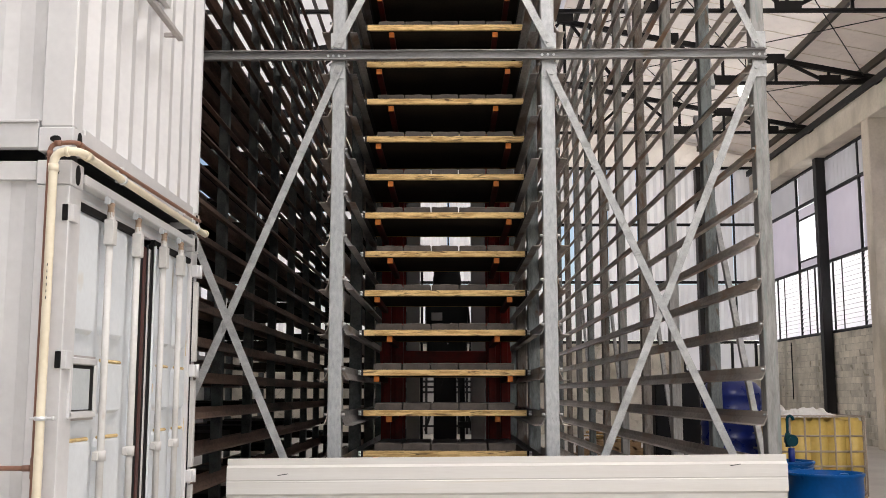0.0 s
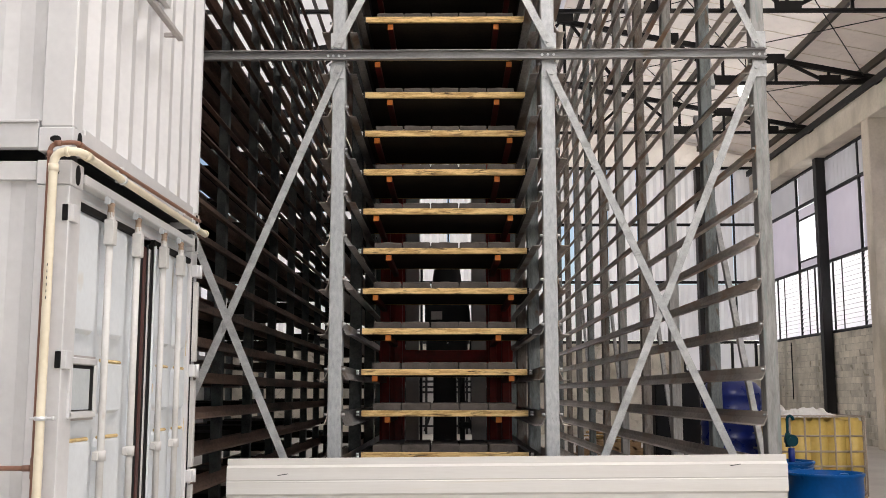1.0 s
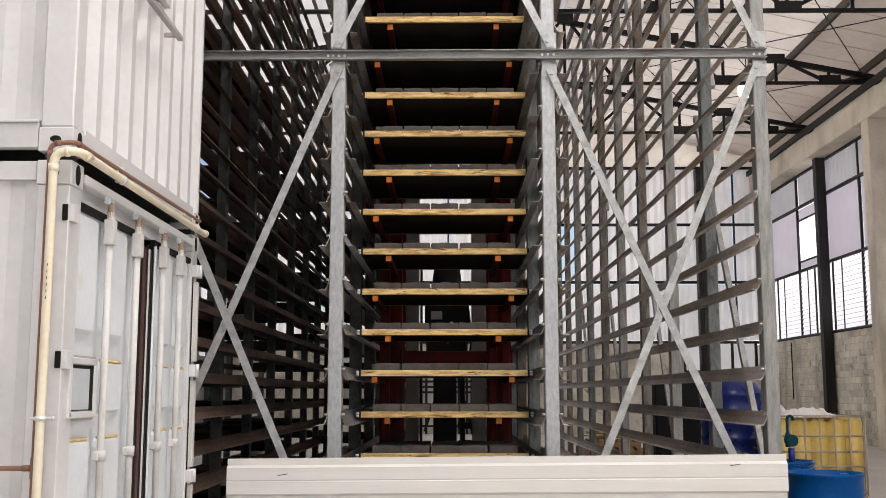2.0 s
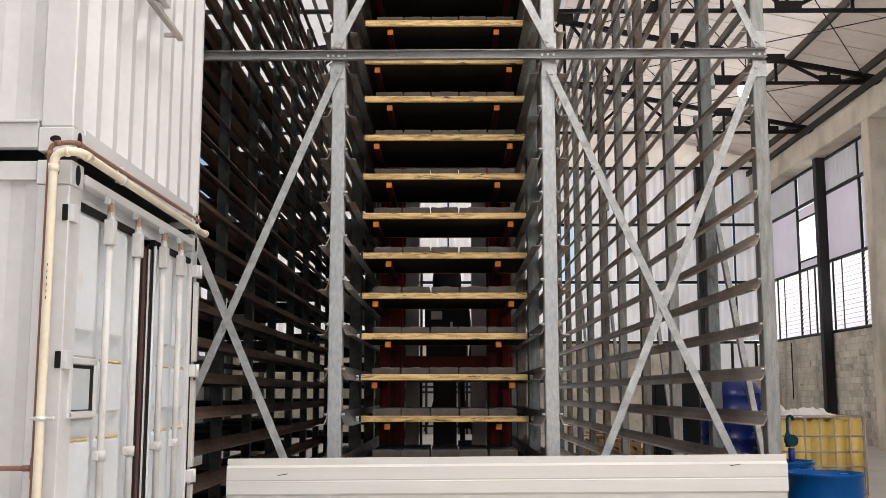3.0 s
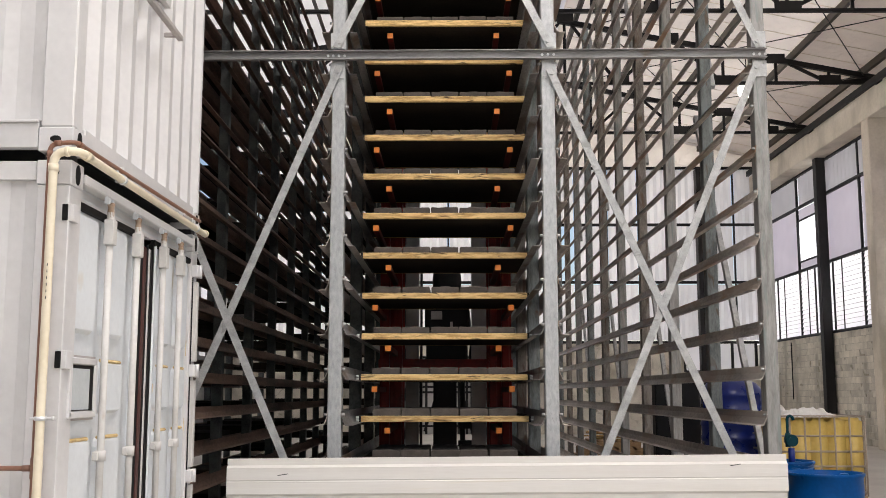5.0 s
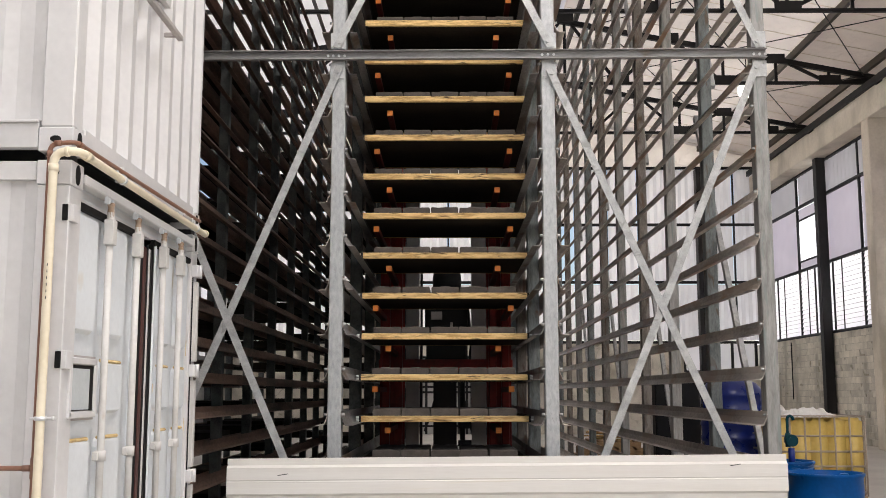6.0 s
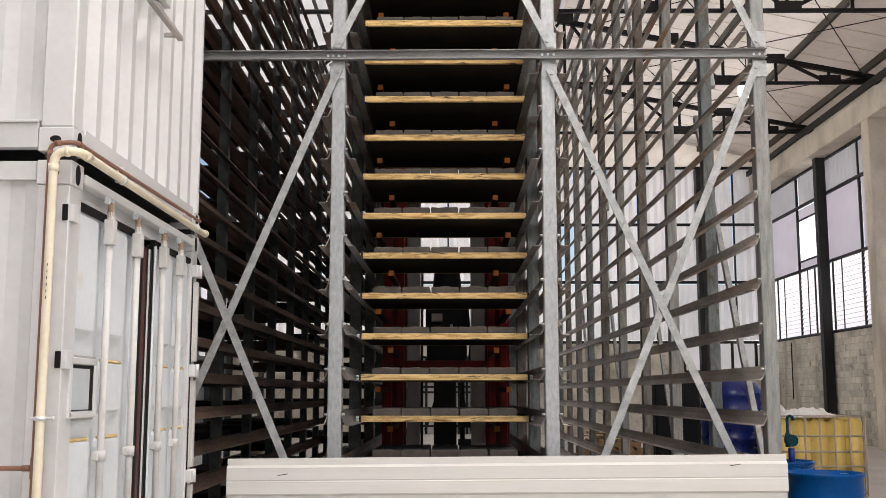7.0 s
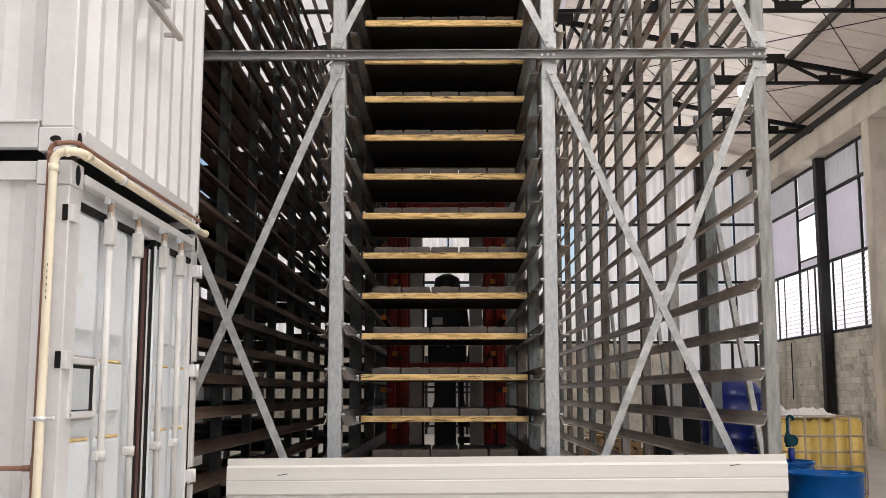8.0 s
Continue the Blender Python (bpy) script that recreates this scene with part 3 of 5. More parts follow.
def rack():
    r = thing("storage_rack", "tall galvanised steel curing rack with stained support rails", "rack")
    # posts: lipped channels
    bm = bmesh.new()
    w, d, t = 0.053, 0.06, 0.004
    bm_profile(bm, thicken([(-w + 0.03, d), (-w, d), (-w, -d + 0.009), (-w + 0.003, -d + 0.003), (-w + 0.009, -d), (w - 0.009, -d), (w - 0.003, -d + 0.003), (w, -d + 0.009), (w, d), (w - 0.03, d)], t), 0.012, RACK_TOP, "z")
    post = None
    for x in LINES:
        for y in POST_Y:
            if post is None:
                post = part("post", bm, OLD_SHADED_STEEL, r, at=pose(x, y, 0))
                front_post = post.data.copy()
                front_post.materials[0] = GALV
                worn_shaded = post.data.copy()
                worn_shaded.materials[0] = GALV_WORN_SHADED
                outer = post.data.copy()
                outer.materials[0] = GALV_OUTER
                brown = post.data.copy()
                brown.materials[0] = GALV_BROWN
            else:
                o = same(post, pose(x, y, 0))
                # Behind the front row, middle-bay posts get darker steel for the shade there.
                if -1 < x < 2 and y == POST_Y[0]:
                    o.data = front_post
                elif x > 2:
                    o.data = brown if POST_Y.index(y) in (3, 5, 8) else worn_shaded if POST_Y.index(y) in (1, 6, 9) else outer
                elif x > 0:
                    o.data = brown if POST_Y.index(y) % 3 == 2 else worn_shaded
    bm = bmesh.new()
    bm_box(bm, (0, 0, 0.006), (0.24, 0.2, 0.012), 0.002)
    foot = None
    for x in LINES:
        for y in POST_Y:
            if foot is None:
                foot = part("base_plate", bm, GALV, r, at=pose(x, y, 0))
            else:
                same(foot, pose(x, y, 0))
    # rails: a web on the post, a slant and a lip that carries the boards
    sec = [(0.0, 0.105), (0.004, 0.055), (0.026, 0.006), (0.036, 0.0005), (0.084, 0.0)]
    end = POST_Y[-1] + 0.1
    bm = bmesh.new()
    bm_profile(bm, thicken(sec, -0.004), FRONT - 0.01, end, "y")
    right = mesh_of(bm, "rail", RAIL)
    bm = bmesh.new()
    bm_profile(bm, thicken([(-u, z) for u, z in sec], 0.004), FRONT - 0.01, end, "y")
    left = mesh_of(bm, "rail", RAIL)
    # These rail copies carry the shade of the left and middle bays.
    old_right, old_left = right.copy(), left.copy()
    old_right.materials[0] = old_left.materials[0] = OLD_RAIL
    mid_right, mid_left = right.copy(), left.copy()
    mid_right.materials[0] = mid_left.materials[0] = MID_RAIL_SHADED
    for i, x in enumerate(LINES):
        for k in LEVELS:
            if i < len(LINES) - 1:
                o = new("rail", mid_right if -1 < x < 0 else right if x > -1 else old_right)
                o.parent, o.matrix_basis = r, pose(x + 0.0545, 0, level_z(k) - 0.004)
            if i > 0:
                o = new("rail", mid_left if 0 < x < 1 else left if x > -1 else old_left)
                o.parent, o.matrix_basis = r, pose(x - 0.0545, 0, level_z(k) - 0.004)
    # rail bolts at the front posts
    bm = bmesh.new()
    bm_rod(bm, (-0.016, 0, 0), (0.016, 0, 0), 0.011, 8)
    bolt = None
    for i, x in enumerate(LINES):
        for k in LEVELS:
            for sx in (-0.063, 0.063):
                if (i == 0 and sx < 0) or (i == len(LINES) - 1 and sx > 0) or k > 14:
                    continue
                at = pose(x + sx, FRONT + 0.012, level_z(k) + 0.075)
                if bolt is None:
                    bolt = part("bolt", bm, GALV_BRACE, r, at=at)
                else:
                    same(bolt, at)
    # head beam across the front
    yb = FRONT - 0.045
    bm = bmesh.new()
    bm_profile(bm, thicken([(yb - 0.02, 4.108), (yb + 0.03, 4.108), (yb + 0.03, 4.180), (yb - 0.02, 4.180)], 0.005), -2.62, 2.48, "x")
    for v in bm.verts:
        v.co.z -= 0.016 * max(0.0, (1.0 - v.co.x) / 3.6)
    part("front_beam", bm, BEAM_STEEL, r)
    bm = bmesh.new()
    bm_rod(bm, (0, -0.008, 0), (0, 0.010, 0), 0.011, 8)
    stud = part("beam_bolt", bm, ZINC, r, at=pose(-0.96, yb + 0.026, 4.135))
    for x in LINES[1:]:
        for dx in (-0.045, 0.0, 0.045):
            same(stud, pose(x + dx, yb + 0.026, 4.144 - 0.016 * max(0.0, (1.0 - x) / 3.6)))
    # crossed flat bars on the front
    yx = FRONT - 0.028

    def brace(a, b, y, th=0.008):
        bm = bmesh.new()
        bm_bar(bm, (a[0], y, a[1]), (b[0], y, b[1]), 0.058, th)
        for p in (a, b):
            d = (Vector(b) - Vector(a)).normalized() * 0.05 * (1 if p is a else -1)
            bm_rod(bm, (p[0] + d.x, y - 0.014, p[1] + d.y), (p[0] + d.x, y, p[1] + d.y), 0.014, 8)
        part("brace", bm, GALV_BRACE, r)

    for x, z in ((-0.885, 4.02), (0.78, 4.02), (2.43, 4.03), (2.43, 4.27), (-0.885, 4.26), (0.78, 4.26)):
        bm = bmesh.new()
        bm_box(bm, (x, FRONT - 0.009, z), (0.115, 0.006, 0.13), 0.002)
        for dx, dz in ((-0.04, -0.045), (0.04, 0.045)):
            bm_rod(bm, (x + dx, FRONT - 0.018, z + dz), (x + dx, FRONT - 0.01, z + dz), 0.011, 8)
        part("gusset", bm, GALV, r)
    brace((-0.865, 4.05), (-2.52, 0.1), yx)
    brace((-2.52, 3.95), (-0.84, 0.1), yx - 0.01)
    brace((0.775, 4.03), (2.50, 0.16), yx - 0.01)
    brace((2.415, 4.08), (0.76, 0.1), yx)
    for x, z in ((-1.673, 2.06), (1.608, 2.12)):
        bm = bmesh.new()
        bm_rod(bm, (x, yx - 0.026, z), (x, yx, z), 0.014, 8)
        part("cross_bolt", bm, GALV_BRACE, r)
    brace((-0.895, 4.2), (0.77, 7.6), yx)
    brace((0.79, 4.2), (-0.875, 7.6), yx - 0.01)
    brace((2.43, 4.2), (0.80, 7.9), yx)
    brace((-2.52, 4.2), (-0.9, 7.9), yx - 0.01)
    # slanted bars along the outer side
    for k in (0, 2, 4, 6):
        for a, b in (((POST_Y[k] + 2.4, 4.3), (POST_Y[k], 0.05)), ((POST_Y[k + 1], 4.4), (POST_Y[k + 2], 7.9))):
            bm = bmesh.new()
            bm_bar(bm, (2.51, a[0], a[1]), (2.51, b[0], b[1]), 0.055, 0.045, (1, 0, 0))
            part("side_brace", bm, GALV_BRACE, r)
    return r


# ---- boards with pavers ----
BOARD_Y, BOARD_D, BOARD_H, MID = 8.75, 1.12, 0.05, -0.045
BOARD_LEVELS = range(-2, 14)
LIFT = 0.0435


def board_mesh_set():
    b = thing("production_board", "wooden production board with steel end channels carrying pavers", "board", pose(0, 0, 0), "boards in the middle bay")
    bm = bmesh.new()
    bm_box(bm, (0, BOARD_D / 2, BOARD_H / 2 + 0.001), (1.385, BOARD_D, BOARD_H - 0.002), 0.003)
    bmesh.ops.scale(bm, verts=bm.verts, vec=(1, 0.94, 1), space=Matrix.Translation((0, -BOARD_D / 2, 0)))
    part("deck", bm, STAINED_SHADED_DECK, b, "cement stained wooden deck, darkened further for shade")
    for y in (0.018, BOARD_D - 0.018):
        bm = bmesh.new()
        bm_box(bm, (0, y, BOARD_H / 2), (1.388, 0.036, BOARD_H), 0.003)
        part("edge_strip", bm, WOOD, b, "raw yellow pine edge strip")
    for sx in (-1, 1):
        bm = bmesh.new()
        bm_profile(bm, [(sx * 0.676, -0.0005), (sx * 0.712, -0.0005), (sx * 0.712, BOARD_H + 0.002), (sx * 0.676, BOARD_H + 0.002), (sx * 0.676, BOARD_H - 0.0005), (sx * 0.694, BOARD_H - 0.0005), (sx * 0.694, 0.001), (sx * 0.676, 0.001)], 0.012, BOARD_D - 0.012, "y")
        cap = part("end_channel", bm, DARK_STEEL, b, "dark steel end channel")
        for zz in (0.014, 0.036):
            bm = bmesh.new()
            bm_rod(bm, (sx * 0.712, 0.016, zz), (sx * 0.737, 0.016, zz), 0.0095, 8)
            part("bolt", bm, ZINC, cap, "bright zinc bolt")
    return b


def paver_mesh(seed):
    """A paver with a chamfered, slightly uneven top."""
    rnd = random.Random(seed)
    bm = bmesh.new()
    bm_box(bm, (0, 0, 0.03), (0.232, 0.30, 0.06))
    bmesh.ops.subdivide_edges(bm, edges=[e for e in bm.edges if abs(e.verts[0].co.x - e.verts[1].co.x) > 0.1], cuts=2)
    bmesh.ops.bevel(bm, geom=[e for e in bm.edges if all(v.co.z > 0.05 for v in e.verts) and (abs(e.verts[0].co.y) > 0.14 and abs(e.verts[1].co.y) > 0.14 or abs(e.verts[0].co.x) > 0.11 and abs(e.verts[1].co.x) > 0.11)], offset=0.008, segments=1, affect="EDGES")
    for v in bm.verts:
        if v.co.z > 0.045:
            v.co.z += rnd.uniform(-0.004, 0.003)
    return mesh_of(bm, "paver", CONCRETE_BLOCK)


CARRIED = []


def boards():
    rnd = random.Random(4)
    first = board_mesh_set()
    kinds = [paver_mesh(i) for i in range(5)]
    for k in BOARD_LEVELS:
        jx = rnd.uniform(-0.006, 0.006)
        base = Vector((MID + jx, BOARD_Y, level_z(k)))
        b = first if k == BOARD_LEVELS[0] else copy_thing(first, Matrix())
        b.matrix_basis = Matrix.Translation(base)
        CARRIED.append((b, base, 0.0))
        for i in range(5):
            for j in range(3):
                p = tagged(new("paver", rnd.choice(kinds)), "fresh dark grey concrete paver lying on a wooden board", "paver", "pavers on the boards")
                q = base + Vector(((i - 2) * 0.243 + rnd.uniform(-0.003, 0.003), 0.07 + 0.15 + j * 0.325 + rnd.uniform(-0.006, 0.006), BOARD_H))
                CARRIED.append((p, q, rnd.uniform(-0.8, 0.8)))


def stored_boards():
    """Boards with pavers, assumed and near black, blocking light through the left bays."""
    rnd = random.Random(8)
    verts, faces = [], []

    def box(c, sz):
        n = len(verts)
        for dx in (-0.5, 0.5):
            for dy in (-0.5, 0.5):
                for dz in (-0.5, 0.5):
                    verts.append((c[0] + dx * sz[0], c[1] + dy * sz[1], c[2] + dz * sz[2]))
        for f in ((0, 1, 3, 2), (4, 6, 7, 5), (0, 4, 5, 1), (2, 3, 7, 6), (0, 2, 6, 4), (1, 5, 7, 3)):
            faces.append([n + i for i in f])

    for x, first, top, gaps in ((-3.345, 0, 13, 0.62), (-1.698, 9, 13, 0.4)):
        for k in LEVELS:
            for j in range(first, 12):
                if k > top or rnd.random() < gaps:
                    continue
                y, z = FRONT + 0.9 + 1.26 * j, level_z(k)
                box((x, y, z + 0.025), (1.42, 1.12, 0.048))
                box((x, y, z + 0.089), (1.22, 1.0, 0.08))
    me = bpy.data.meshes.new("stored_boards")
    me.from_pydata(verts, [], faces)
    me.materials.append(STAINED_SHADED_DECK)
    tagged(new("stored_boards", me), "assumed wooden boards with pavers, added to darken the left bays", "stored boards", kind="stuff")


# ---- transfer car ----
CAR = {}
MAST_Y = 10.06


def finger_car():
    car = thing("transfer_car", "red and grey finger transfer car reaching into the rack", "machine")
    lift = None
    bm = bmesh.new()
    bm_box(bm, (MID, MAST_Y + 0.12, 6.2), (1.3, 0.10, 0.12), 0.01)
    lift = part("lift_frame", bm, RED, car, "dark red lifting frame")
    for z in (0.5, 1.86, 3.6, 5.4):
        bm = bmesh.new()
        bm_box(bm, (MID, MAST_Y + 0.12, z), (1.3, 0.10, 0.12), 0.01)
        part("crossbar", bm, RED, lift)
    for sx in (-1, 1):
        bm = bmesh.new()
        for c, wd in ((0.455, 0.075), (0.575, 0.075)):
            bm_box(bm, (MID + sx * c, MAST_Y + 0.03, 3.35), (wd, 0.10, 6.1), 0.008)
        bm_box(bm, (MID + sx * 0.515, MAST_Y + 0.075, 3.35), (0.24, 0.012, 6.1))
        part("mast", bm, RED, lift, "red painted steel mast")
    for k in BOARD_LEVELS:
        c = 0.465 if k % 2 == 0 else 0.575
        for sx in (-1, 1):
            bm = bmesh.new()
            bm_box(bm, (0, 0.65, -0.025), (0.048, 1.30, 0.048), 0.003)
            tine = part("tine", bm, TINE_SHADED, lift, at=pose(MID - 0.015 + sx * c, BOARD_Y + 0.05, level_z(k) + LIFT - 0.002))
            tine["label"] = "red steel tine, sides coloured as shaded and end as lit"
            tine.data.materials.append(TINE_LIT)
            # Only the end face takes the lit tone.
            for f in tine.data.polygons:
                if f.center.y < 0.01:
                    f.material_index = 1
    for sx in (-1, 1):
        bm = bmesh.new()
        bm_profile(bm, thicken([(MID + sx * 0.40, MAST_Y + 0.42), (MID + sx * 0.27, MAST_Y + 0.42), (MID + sx * 0.27, MAST_Y + 0.62), (MID + sx * 0.40, MAST_Y + 0.62)], 0.012), 0.3, 6.4, "z")
        part("guide_column", bm, MAST_GREY, car, "grey guide column")
    bm = bmesh.new()
    for sx in (-1, 1):
        bm_box(bm, (MID + sx * 0.5, MAST_Y + 2.6, 0.3), (0.14, 4.6, 0.2), 0.01)
    for y in (0.5, 2.0, 3.6, 4.8):
        bm_box(bm, (MID, MAST_Y + y, 0.3), (0.9, 0.14, 0.16), 0.01)
    part("chassis", bm, RED, car)
    for sx in (-1, 1):
        for y in (0.7, 4.5):
            bm = bmesh.new()
            bm_rod(bm, (MID + sx * 0.50 - 0.04, MAST_Y + y, 0.13), (MID + sx * 0.50 + 0.04, MAST_Y + y, 0.13), 0.13, 20)
            part("wheel", bm, DARK_STEEL, car)
    # power unit behind the columns
    bm = bmesh.new()
    bm_box(bm, (MID + 0.0, MAST_Y + 4.3, 2.13), (0.56, 0.5, 0.42), 0.03)
    bm_box(bm, (MID + 0.0, MAST_Y + 4.3, 2.56), (0.60, 0.4, 0.40), 0.02)
    bm_box(bm, (MID + 0.01, MAST_Y + 4.3, 2.80), (0.46, 0.4, 0.14), 0.02)
    bm_lathe(bm, [(0.19, 0), (0.2, 0.3), (0.18, 0.44), (0.08, 0.5)], 20, (MID + 0.0, MAST_Y + 4.3, 2.76))
    unit = part("power_unit", bm, BLACK, car, "black motor and pump unit")
    bm = bmesh.new()
    bm_rod(bm, (MID + 0.01, MAST_Y + 4.04, 2.18), (MID + 0.01, MAST_Y + 4.06, 2.18), 0.012, 10)
    part("bolt_head", bm, ZINC, unit, "bright bolt head")
    bm = bmesh.new()
    bm_box(bm, (MID + 0.06, MAST_Y + 4.02, 2.40), (0.035, 0.03, 0.12), 0.006)
    part("sight_glass", bm, MAST_GREY, unit, "pale upright bar")
    bm = bmesh.new()
    bm_box(bm, (MID + 0.0, MAST_Y + 4.3, 1.86), (0.7, 0.6, 0.05), 0.01)
    for sx in (-1, 1):
        bm_box(bm, (MID + 0.03 + sx * 0.18, MAST_Y + 4.3, 1.1), (0.07, 0.3, 1.48), 0.01)
    bm_box(bm, (MID - 0.02, MAST_Y + 4.2, 1.2), (0.3, 0.2, 1.3), 0.01)
    for x0, z0, x1, z1 in ((-0.30, 1.0, -0.02, 1.84), (0.36, 0.9, 0.12, 1.84), (-0.30, 0.5, 0.0, 0.95)):
        bm_bar(bm, (MID + x0, MAST_Y + 4.1, z0), (MID + x1, MAST_Y + 4.1, z1), 0.035, 0.03)
    for z in (0.62, 0.84, 1.08):
        bm_box(bm, (MID + 0.26, MAST_Y + 4.15, z), (0.22, 0.06, 0.09), 0.01)
    part("stand", bm, DARK_STEEL, car)
    for sx in (-1, 1):
        for z in (1.82, 1.90):
            bm = bmesh.new()
            bm_rod(bm, (MID + sx * 0.56, MAST_Y + 0.055, z), (MID + sx * 0.56, MAST_Y + 0.07, z), 0.014, 10)
            part("bolt_head", bm, MAST_GREY, lift)
    bm = bmesh.new()
    bm_box(bm, (MID - 0.14, MAST_Y + 4.06, 2.55), (0.15, 0.03, 0.11), 0.004)
    part("terminal_box", bm, MAST_GREY, car, "small grey terminal box")
    tube("hose", [(MID + 0.1, MAST_Y + 4.1, 2.7), (MID + 0.28, MAST_Y + 4.05, 2.75), (MID + 0.33, MAST_Y + 4.05, 2.2), (MID + 0.3, MAST_Y + 4.2, 1.9)], 0.016, BLACK, car, 0.12)
    for sx in (-1, 1):
        bm = bmesh.new()
        bm_rod(bm, (MID + sx * 0.36, MAST_Y + 4.6, 0.4), (MID + sx * 0.36, MAST_Y + 4.6, 3.4), 0.018, 8)
        part("cage_post", bm, DARK_STEEL, car)
    bm = bmesh.new()
    bm_box(bm, (MID + 0.41, MAST_Y + 4.5, 3.1), (0.085, 0.12, 5.6), 0.008)
    part("cable_duct", bm, DARK_STEEL, car, "dark upright cable duct")
    CAR["car"], CAR["lift"] = car, lift


# ---- containers ----
CX, CY0, CY1, CLEN = -1.78, 4.795, 7.285, 6.058


def corrugation(bm, a, b, z0, z1, flat, axis, depth=0.036, pitch=0.278):
    """A trapezoid sheet standing from z0 to z1. axis x: runs along x at y = flat; axis y: runs along y at x = flat."""
    n = max(1, round((b - a) / pitch))
    p = (b - a) / n
    pts = []
    for i in range(n):
        s = a + i * p
        for f, d in ((0.0, 0.0), (0.26, 0.0), (0.50, 1.0), (0.76, 1.0)):
            pts.append((s + f * p, d * depth))
    pts.append((b, 0.0))
    line = [(s, flat + d) if axis == "x" else (flat - d, s) for s, d in pts]
    bm_profile(bm, thicken(line, 0.003), z0, z1, "z")


def container_shell(name, label, z0, end_wall):
    h = 2.591
    c = thing(name, label, "container")
    x0 = CX - CLEN
    for x in (x0 + 0.08, CX - 0.08):
        for y in (CY0 + 0.08, CY1 - 0.08):
            bm = bmesh.new()
            if end_wall and x > -3:
                bm_box(bm, (x, y + (-0.05 if y < 6 else 0.05), z0 + h / 2), (0.155, 0.055, h - 0.24), 0.008)
            else:
                bm_box(bm, (x, y, z0 + h / 2), (0.155, 0.155, h - 0.24), 0.004)
            part("corner_post", bm, WHITE, c)
            for z in (z0 + 0.059, z0 + h - 0.059):
                bm = bmesh.new()
                bm_box(bm, (x, y, z), (0.166, 0.166, 0.118), 0.005)
                cast = part("corner_casting", bm, WHITE, c)
                if x > -3:
                    # Flat black discs stand for the shade inside the holes.
                    bm = bmesh.new()
                    s = bm_rod(bm, (CX + 0.001, y, z), (CX + 0.006, y, z), 0.040, 16)
                    bmesh.ops.scale(bm, verts=bm.verts, vec=(1, 0.75, 1.25), space=Matrix.Translation((-CX, -y, -z)))
                    part("casting_hole", bm, RUBBER, cast, "black disc standing for the shaded oval hole")
                    if y < 6:
                        bm = bmesh.new()
                        bm_rod(bm, (x, CY0 - 0.008, z), (x, CY0 - 0.003, z), 0.021, 16)
                        bmesh.ops.scale(bm, verts=bm.verts, vec=(1.25, 1, 0.75), space=Matrix.Translation((-x, -CY0, -z)))
                        part("casting_hole", bm, RUBBER, cast, "black disc standing for the shaded oval hole")
    for y, sy in ((CY0, 1), (CY1, -1)):
        for zz, hh in ((z0 + h - 0.05, 0.09), (z0 + 0.08, 0.12)):
            bm = bmesh.new()
            bm_box(bm, ((x0 + CX) / 2, y + sy * 0.035, zz), (CLEN - 0.333, 0.06, hh), 0.002)
            part("side_rail", bm, WHITE, c)
        bm = bmesh.new()
        bm_box(bm, ((x0 + CX) / 2, y + sy * 0.028, z0 + 0.146), (CLEN - 0.333, 0.075, 0.012), 0.002)
        part("side_lip", bm, WHITE, c)
        bm = bmesh.new()
        corrugation(bm, x0 + 0.16, CX - 0.16, z0 + 0.153, z0 + h - 0.09, y + (0.02 if sy > 0 else -0.06), "x", 0.02)
        part("side_wall", bm, WHITE, c)
    for x in (x0 + 0.035, CX - (0.035 if end_wall else 0.02)):
        for zz, hh in ((z0 + h - 0.06, 0.11 if end_wall else 0.05), (z0 + (0.095 if end_wall else 0.075), 0.11)):
            bm = bmesh.new()
            bm_box(bm, (x, (CY0 + CY1) / 2, zz), (0.065, CY1 - CY0 - 0.336, hh), 0.006)
            part("end_rail", bm, WHITE, c)
    bm = bmesh.new()
    bm_box(bm, ((x0 + CX) / 2, (CY0 + CY1) / 2, z0 + h - (0.025 if end_wall else 0.11)), (CLEN - 0.1, CY1 - CY0 - 0.1, 0.03))
    part("roof", bm, WHITE, c)
    bm = bmesh.new()
    bm_box(bm, ((x0 + CX) / 2, (CY0 + CY1) / 2, z0 + 0.14), (CLEN - 0.1, CY1 - CY0 - 0.14, 0.04))
    part("deck", bm, PALLET, c)
    bm = bmesh.new()
    corrugation(bm, CY0 + 0.16, CY1 - 0.16, z0 + 0.14, z0 + h - 0.115, x0 + 0.06, "y")
    part("end_wall", bm, WHITE, c)
    if end_wall:
        bm = bmesh.new()
        corrugation(bm, CY0 + 0.0585, CY1 - 0.0585, z0 + 0.121, z0 + h - 0.12, CX - 0.006, "y", 0.045, 0.265)
        part("end_wall", bm, WHITE, c)
    return c


